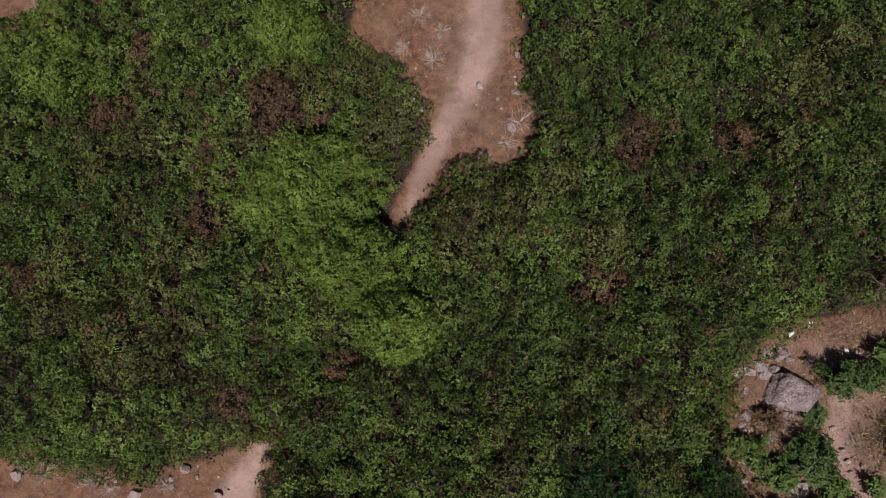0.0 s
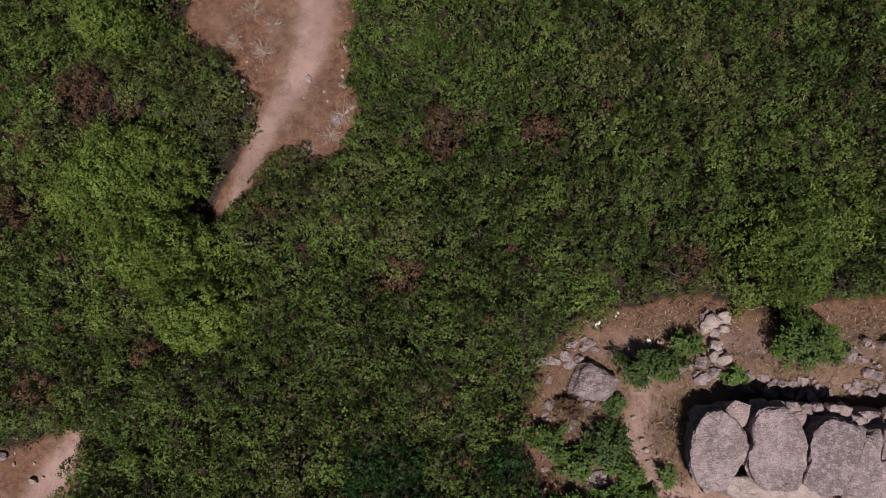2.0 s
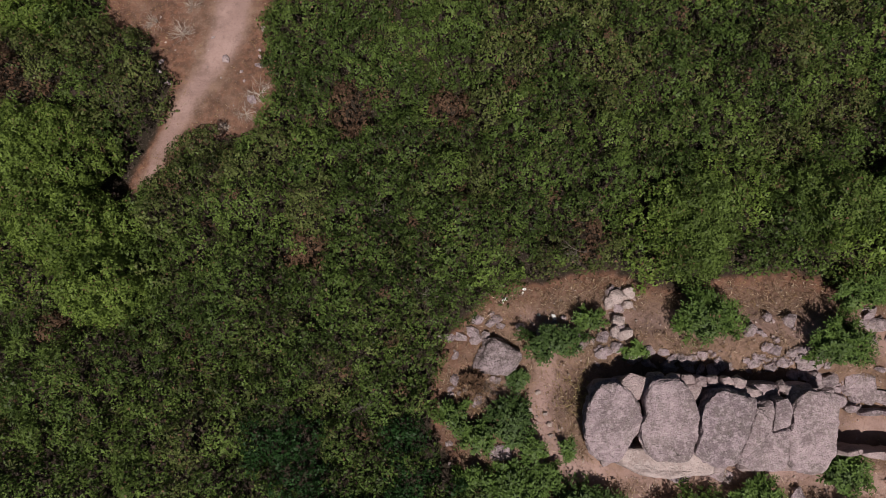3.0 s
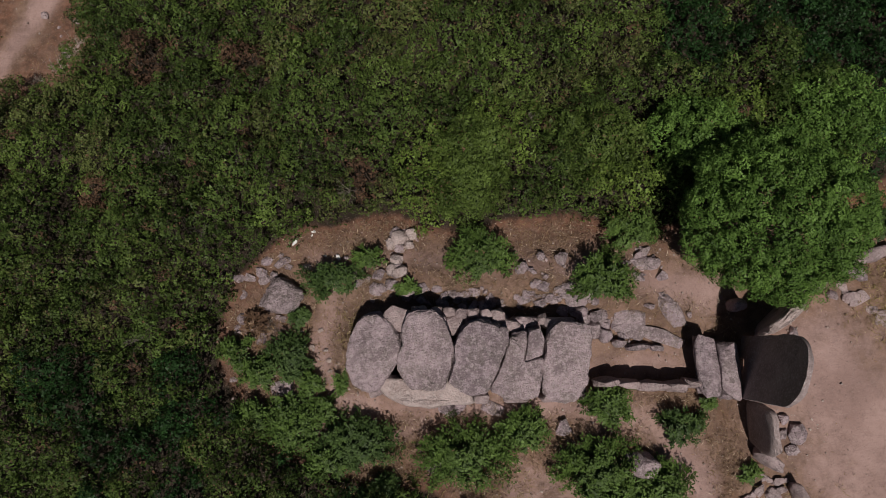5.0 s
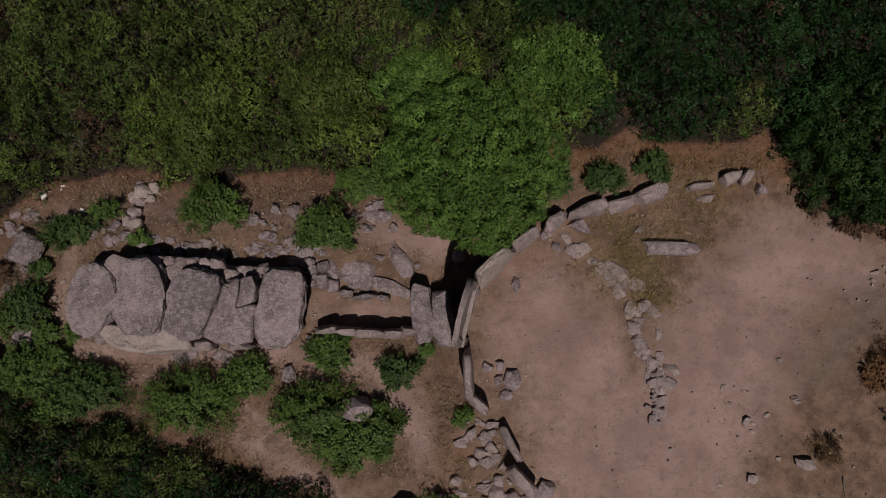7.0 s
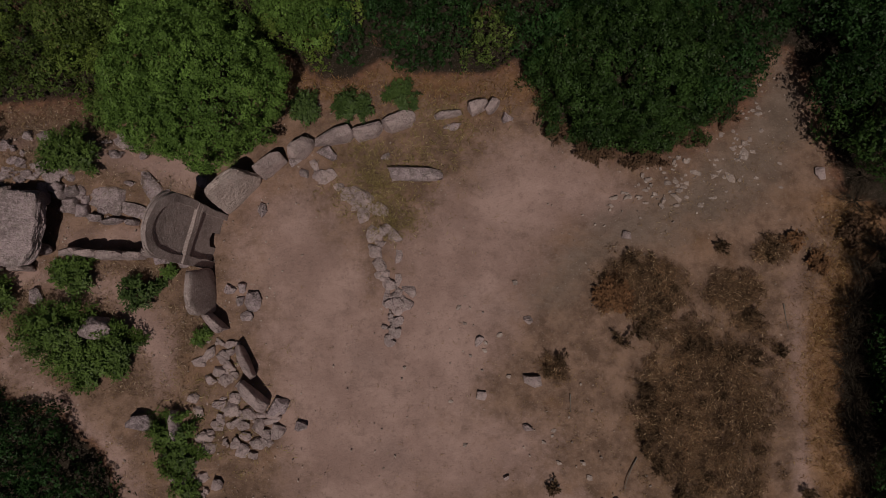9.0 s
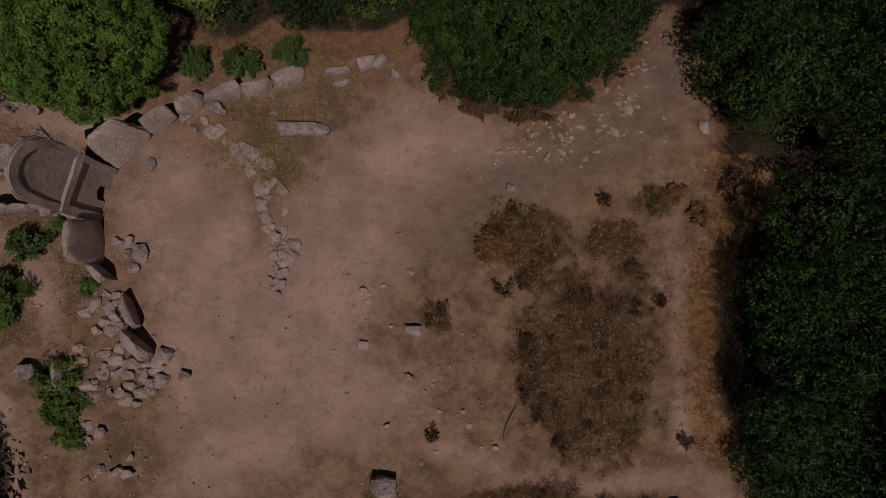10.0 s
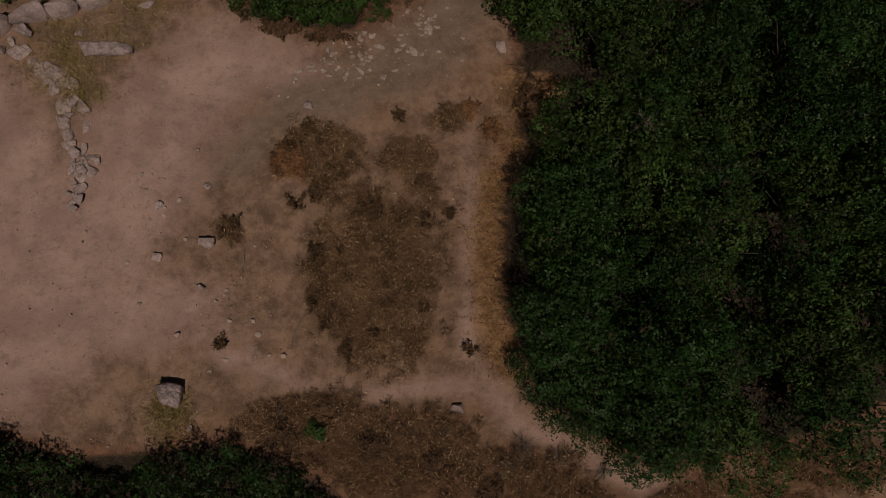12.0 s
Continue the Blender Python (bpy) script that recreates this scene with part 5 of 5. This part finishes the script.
for i, (x, y, s2) in enumerate([(6.2, 1.7, 0.55), (8.3, 1.6, 0.65), (9.4, 0.9, 0.55), (11.9, 0.6, 0.6), (7.4, -0.7, 0.65), (5.8, -3.9, 0.7), (18.0, 1.4, 0.5), (17.4, 2.7, 0.4), (5.8, 1.9, 0.4), (-0.4, -3.2, 0.5), (-2.5, 5.4, 0.6)]):
    dead_shrub(x, y, gz(x, y) + 1.5, 0.85 * s2, 1300 + i, "bare grey dead shrub caught in the thicket", n=11, thick=0.009)
for i, (x, y, s2) in enumerate([(47.2, -6.0, 0.4)]):
    dead_shrub(x, y, gz(x, y) + 3.2, s2, 1320 + i, "bare dead branches above the oak crowns", group="dead branches in the wood")
for i, (x, y, s2) in enumerate([(44.3, -5.7, 0.8), (44.0, -6.8, 0.9), (43.9, -8.2, 0.9), (43.8, -9.6, 0.9), (43.8, -11.0, 0.8), (44.2, -12.4, 0.8), (44.7, -2.6, 0.8), (44.6, -1.2, 0.7), (44.9, -13.8, 0.7), (44.0, -7.5, 0.8), (43.75, -8.9, 0.7), (43.7, -10.3, 0.7), (44.0, -11.7, 0.7), (45.0, -4.9, 0.8), (44.3, -3.4, 0.7), (44.5, -13.1, 0.7), (43.4, 1.2, 0.6)]):
    dead_shrub(x, y, gz(x, y) + 0.25, s2, 1400 + i, "dark leafless twigs at the wood's edge", BARK, 0.9, 44, group="leafless shrubs along the wood", thick=0.012)
for i, (x, y, s2) in enumerate([(-1.8, 10.1, 0.5), (-2.3, 8.9, 0.45), (-1.3, 8.45, 0.55), (1.6, 6.15, 0.55), (1.15, 5.45, 0.5), (-1.0, 9.5, 0.4), (0.4, 4.95, 0.35), (-14.3, -5.0, 0.4), (-13.5, -5.3, 0.5), (-12.1, -5.6, 0.45), (-11.4, -5.75, 0.5), (-9.6, -5.6, 0.35), (-15.8, 10.7, 0.5)]):
    dead_shrub(x, y, gz(x, y), s2, 1340 + i, "pale dried shrub beside the worn track", PALE_WOOD, n=26, group="dried shrubs on the track", thick=0.008)
for i, (x, y, s2) in enumerate([(41.4, -15.1, 0.5), (45.0, -15.7, 0.45), (43.4, -16.1, 0.5), (43.9, -15.4, 0.5), (40.4, -15.0, 0.4), (36.4, -14.4, 0.35), (46.4, -16.2, 0.4), (54.6, -15.2, 0.8), (39.6, -15.5, 0.45), (9.2, -3.6, 0.5)]):
    dead_shrub(x, y, gz(x, y), s2, 1350 + i, "greyish dried shrub in the straw", n=30, group="dried shrubs in the straw", thick=0.008)

# ---- thistles: dark dried plants standing in the scrub ----
def thistle(x, y, size, seed):
    r = np.random.default_rng(seed)
    top = new("thistle")
    top.matrix_world = pose(x, y, gz(x, y) - 0.01)
    n = 7
    ends = np.stack([r.normal(size=n) * 0.42, r.normal(size=n) * 0.42, r.uniform(0.6, 1.0, n)], -1) * size
    v, f = sticks(r, ends * (0.1, 0.1, 0), ends, 0.016, 4, 0.08, 3)
    part("branchwork", mesh_of("branchwork", v, f, THISTLE), top)
    t = r.uniform(0.35, 1.0, (n * 7, 1))
    where = np.repeat(ends, 7, 0) * t
    axis = np.repeat(ends, 7, 0) + (0, 0, 0.1)
    part("foliage", quads("foliage", leaves_at(r, where, axis, 5, 0.11, 0.034, 20, 75, 0.0), THISTLE), top)
    return tagged(top, "dark dried thistle standing in brown scrub", "thistle", "dried thistles")


SPIKES = [(37.5, -7.4, 0.4), (37.9, -6.6, 0.34), (36.7, -7.8, 0.36), (40.8, -7.0, 0.45), (41.6, -8.2, 0.36), (37.1, -5.3, 0.3), (39.9, -4.9, 0.35), (34.5, -12.3, 0.32), (42.3, -12.5, 0.3), (41.6, -4.8, 0.34), (38.8, -8.0, 0.45), (40.0, -8.3, 0.42), (38.4, -12.6, 0.42), (37.4, -11.0, 0.4), (37.7, -7.1, 0.35), (37.2, -7.6, 0.35), (38.2, -6.9, 0.3), (34.7, -8.55, 0.35), (34.4, -8.8, 0.3), (37.3, -9.2, 0.4), (37.4, -9.8, 0.35), (40.9, -8.4, 0.4), (39.3, -7.9, 0.4)]
r = np.random.default_rng(1371)
while len(SPIKES) < 48:
    x, y = r.uniform(36.2, 42, 1), r.uniform(-13.2, -4.6, 1)
    if scrub_at(x, y)[0] > 0.65:
        SPIKES.append((float(x[0]), float(y[0]), float(r.uniform(0.12, 0.25))))
for i, (x, y, size) in enumerate(SPIKES):
    thistle(x, y, size, 1380 + i)

# ---- brown dry scrub, straw, stones too many to count ----
r = np.random.default_rng(91)


def scatter(n, lo, hi):
    return r.uniform(lo[0], hi[0], n), r.uniform(lo[1], hi[1], n)


TWIG_TUFTS = [clump_kind(880 + i, 16, 3, 0.15, 0.017, 0.13) for i in range(10)]
x, y = np.meshgrid(np.arange(32, 56, 0.15), np.arange(-19.5, -3.5, 0.15), indexing="ij")
x, y = (x + r.uniform(-0.07, 0.07, x.shape)).ravel(), (y + r.uniform(-0.07, 0.07, y.shape)).ravel()
soft = scrub_at(x, y) + 0.14 * waves(np.stack([x, y], -1), 2.2, 61) + 0.10 * r.normal(size=len(x))
keep = (soft > 0.55) & (clear(x, y) > 0.1) & (r.uniform(size=len(x)) < 0.88)
x, y = x[keep], y[keep]
wx, wy = 9.15 + 0.45 * r.normal(size=25), -3.75 + 0.35 * r.normal(size=25)
x, y = np.concatenate([x, wx]), np.concatenate([y, wy])
xy2 = np.stack([x, y], -1)
tone = np.clip(0.42 + 0.20 * waves(xy2, 3.0, 62) + 0.22 * r.normal(size=len(x)), 0, 1) * np.where(y < -13.6, 0.5, 1.0)
where = np.stack([x, y, ground_height(x, y) + 0.06 + 0.12 * np.clip(0.5 + 0.6 * waves(xy2, 3.4, 63), 0, 1)], -1)
v, t, _ = cover(r, TWIG_TUFTS, where, np.tile((0.0, 0.0, 1.0), (len(x), 1)), r.uniform(0.55, 1.25, len(x)), tone)
tagged(new("dry_scrub", quads("dry_scrub", v, SCRUB_DRY, corners=3, tone=t)), "low brown dried scrub covering the earth", "scrub", kind="stuff")

x, y = scatter(170000, (-16, -19), (56, 13))
xy2 = np.stack([x, y], -1)
d = clear(x, y)
walked = np.clip(0.5 - np.min([near_line(q, x, y) for q in TRODDEN], axis=0) / 1.2, 0, 1)
bare = np.clip(0.9 - np.min([near_line(q, x, y) for q in COURT], axis=0) / 1.6, 0, 1)
want = 0.55 * np.clip(1 - walked * 1.3 - 0.85 * bare, 0, 1) * np.clip(0.5 + 0.6 * waves(xy2, 1.3, 71), 0, 1) + 0.35 * (d < 0.5) + 0.9 * ((x > 7) & (x < 12.2)) + 0.65 * ((x > 12.2) & (x < 23.5)) * (1 - walked)
for a, b, c in [(28.9, -2.6, 1.3), (29.4, -4.0, 0.9), (33.1, -14.5, 0.8), (10.4, -1.2, 1.0), (15.8, -8.4, 1.2), (12.2, -5.0, 0.5), (22.5, -9.8, 1.0), (43.0, -9.5, 1.2), (44.4, -4.8, 1.2)]:
    want += 0.8 * np.exp(-((x - a) ** 2 + (y - b) ** 2) / c ** 2)
want *= np.where((x > 34) & (y < -13.8), 0.35, 1.0)
keep = (d > 0.02) & (r.uniform(size=len(x)) < want)
x, y = x[keep][:50000], y[keep][:50000]
foot = np.stack([x, y, ground_height(x, y)], -1)
blade = leaves_at(r, foot, r.normal(size=foot.shape) * 0.7 + (0, 0, 1), 3, 0.13, 0.012, 5, 70, 0.3)
tagged(new("dry_grass", quads("dry_grass", blade, STRAW)), "sparse straw-coloured dry grass on the earth", "grass", kind="stuff")


x, y = scatter(46000, (6.8, -9.6), (23.6, 1.2))
walked = np.clip(0.5 - np.min([near_line(q, x, y) for q in TRODDEN], axis=0) / 0.7, 0, 1)
keep = (clear(x, y) > 0.0) & (r.uniform(size=len(x)) < (1 - walked) * np.clip(0.55 + 0.5 * waves(np.stack([x, y], -1), 1.4, 73), 0.1, 1)) & ~((x > 12.2) & (x < 23) & (np.abs(y + 4.3) < 1.2))
x, y = x[keep], y[keep]
foot = np.stack([x, y, ground_height(x, y)], -1)
blade = leaves_at(r, foot, r.normal(size=foot.shape) * 0.5 + (0, 0, 0.8), 4, 0.20, 0.014, 5, 75, 0.35)
tagged(new("dry_grass", quads("dry_grass", blade, STRAW_PALE)), "matted pinkish straw grass between the bushes", "grass", kind="stuff")

x, y = [], []
for a, b, c, n in [(28.6, -2.3, 0.55, 260), (29.2, -3.2, 0.5, 260), (29.6, -4.1, 0.4, 160), (30.4, -2.2, 0.7, 160), (31.3, -0.8, 0.7, 200), (32.95, -14.4, 0.4, 420), (28.0, -3.3, 0.3, 60), (12.0, -3.6, 0.3, 60), (16.0, -8.3, 0.9, 160), (12.9, -7.9, 0.7, 120), (24.4, -10.0, 0.9, 160)]:
    x.append(a + c * r.normal(size=n)), y.append(b + c * r.normal(size=n))
x, y = np.concatenate(x), np.concatenate(y)
foot = np.stack([x, y, ground_height(x, y)], -1)
blade = leaves_at(r, foot, r.normal(size=foot.shape) * 0.6 + (0, 0, 1), 6, 0.24, 0.016, 5, 60, 0.3)
tagged(new("yellow_grass", quads("yellow_grass", blade, YELLOW_GRASS)), "yellowed grass tufts between the stones", "grass", kind="stuff")


def pebble_mesh(name, x, y, size, mat):
    """Small faceted stones, twelve corners each, in one mesh."""
    bm = bmesh.new()
    bmesh.ops.create_icosphere(bm, subdivisions=1, radius=1)
    bv = np.array([q.co[:] for q in bm.verts])
    bf = np.array([[q.index for q in face.verts] for face in bm.faces])
    bm.free()
    n = len(x)
    p = bv[None] * r.uniform(0.6, 1.2, (n, len(bv), 1)) * np.stack([size, size * r.uniform(0.5, 0.9, n), size * r.uniform(0.3, 0.6, n)], -1)[:, None]
    a = r.uniform(0, 6.28, n)
    c, sn = np.cos(a)[:, None], np.sin(a)[:, None]
    p = np.stack([p[..., 0] * c - p[..., 1] * sn, p[..., 0] * sn + p[..., 1] * c, p[..., 2]], -1)
    p += np.stack([x, y, ground_height(x, y) + 0.15 * size], -1)[:, None]
    f = (bf[None] + (np.arange(n) * len(bv))[:, None, None]).reshape(-1, 3)
    return mesh_of(name, p.reshape(-1, 3), f.tolist(), mat)


x, y = scatter(40000, (-16, -19), (56, 13))
d = clear(x, y)
stonier = np.clip(0.5 - np.min([near_line(q, x, y) for q in GRAVEL], axis=0) / 2.0, 0, 1)
keep = (d > 0.1) & (r.uniform(size=len(x)) < 0.16 + 0.5 * stonier + 0.55 * ((x > 7) & (x < 26)))
x, y = x[keep][:11000], y[keep][:11000]
size = 0.013 + 0.04 * r.uniform(size=len(x)) ** 3
tagged(new("pebbles", pebble_mesh("pebbles", x, y, size, PEBBLE)), "scattered pale pebbles on the bare earth", "pebbles", kind="stuff")
cobbles = []
for ax, ay, bx, by, w, n in [(36.9, -3.3, 38.6, -3.0, 0.45, 26), (38.3, -2.6, 40.2, -2.0, 0.30, 34), (40.2, -2.0, 41.7, -0.3, 0.30, 34), (38.4, -3.5, 42.0, -2.2, 0.5, 12), (34.2, -11.2, 36.5, -12.6, 0.9, 14), (31.5, -7.0, 33.2, -9.0, 0.9, 12), (10.8, -3.6, 11.3, -5.4, 0.3, 16), (8.6, -3.0, 9.4, -4.4, 0.4, 12)]:
    for _ in range(n):
        t, sz = r.uniform(), r.uniform(0.07, 0.20)
        cobbles.append((ax + (bx - ax) * t + r.normal() * w, ay + (by - ay) * t + r.normal() * w, sz, sz * r.uniform(0.6, 0.95)))
loose(cobbles, "cobble", "small pale stone embedded in the stony track", "cobbles of the tracks", 1500, GRANITE_TRACK, 0.4, sunk=0.45)

ledges = [(40.95, -1.82, 0.34, 0.44), (40.4, -2.59, 0.46, 0.34), (39.88, -2.64, 0.34, 0.24), (39.34, -2.47, 0.52, 0.16), (41.52, -0.46, 0.26, 0.20), (41.55, -1.01, 0.24, 0.20), (41.01, -1.45, 0.30, 0.26), (39.03, -2.09, 0.22, 0.18), (40.12, -2.4, 0.24, 0.22), (38.65, -2.12, 0.18, 0.26), (38.67, -3.29, 0.24, 0.40), (38.24, -3.39, 0.14, 0.26), (38.4, -2.81, 0.26, 0.16), (39.81, -3.3, 0.34, 0.12)]
for t in np.linspace(0, 1, 14):
    ledges.append((37.2 + 4.2 * t + 0.25 * r.normal(), -3.4 + 2.0 * t + 0.3 * r.normal(), r.uniform(0.12, 0.28), r.uniform(0.08, 0.18)))
for i, (x, y, a, b) in enumerate(ledges):
    stone("bedrock_slab", x, y, (a, b, 0.16), 15 * r.normal(), 1700 + i, sunk=0.62, mat=GRANITE_TRACK, label="flat pale rock showing through the stony track", category="stone", group="bedrock of the stony track", chip=True)
x, y = 43.2 + 0.5 * r.normal(size=1800), r.uniform(-13.5, -3.5, 1800)
x += np.interp(y, (-13.5, -9, -6, -3.5), (0.4, -0.2, 0.3, 1.0))
x, y = np.concatenate([x, r.uniform(25.5, 34.5, 700)]), np.concatenate([y, 0.35 + 0.4 * r.normal(size=700)])
foot = np.stack([x, y, ground_height(x, y)], -1)[clear(x, y) > -0.2]
tagged(new("orange_straw", quads("orange_straw", leaves_at(r, foot, r.normal(size=foot.shape) * 0.6 + (0, 0, 1), 6, 0.2, 0.016, 10, 75, 0.3), ORANGE_STRAW)), "orange-brown dry grass along the wood's edge", "grass", kind="stuff")

# ---- litter and sticks ----
for i, (x, y, a) in enumerate([(10.46, -0.50, 0.15), (9.85, -0.84, 0.22), (10.42, -0.62, 0.10), (11.35, -1.36, 0.22), (10.9, -1.3, 0.12)]):
    vv, ff = rock_shape((a, a * 0.6, a * 0.35), 1800 + i, square=2.5, cuts=9, keep=0.5, rough=0.09)
    ob = new("plastic_bag", mesh_of("plastic_bag", vv, ff, WHITE, True, 30))
    ob.matrix_world = pose(x, y, gz(x, y) + a * 0.15, 0, 0, 40 * i)
    tagged(ob, "crumpled white plastic bag dropped at the thicket's edge", "litter", "litter")
for i, (ax, ay, bx, by) in enumerate([(37.1, -11.4, 36.7, -12.5), (35.1, -9.5, 35.1, -10.05), (41.9, -6.7, 42.0, -7.5)]):
    sv, sf = sticks(r, [np.array((ax, ay, gz(ax, ay) + 0.03))], [np.array((bx, by, gz(bx, by) + 0.03))], 0.022, 6, 0.05, 6)
    ob = new("stick", mesh_of("stick", sv, sf, DEAD_WOOD, True))
    tagged(ob, "thin grey dead stick lying on the ground", "stick", "fallen sticks")
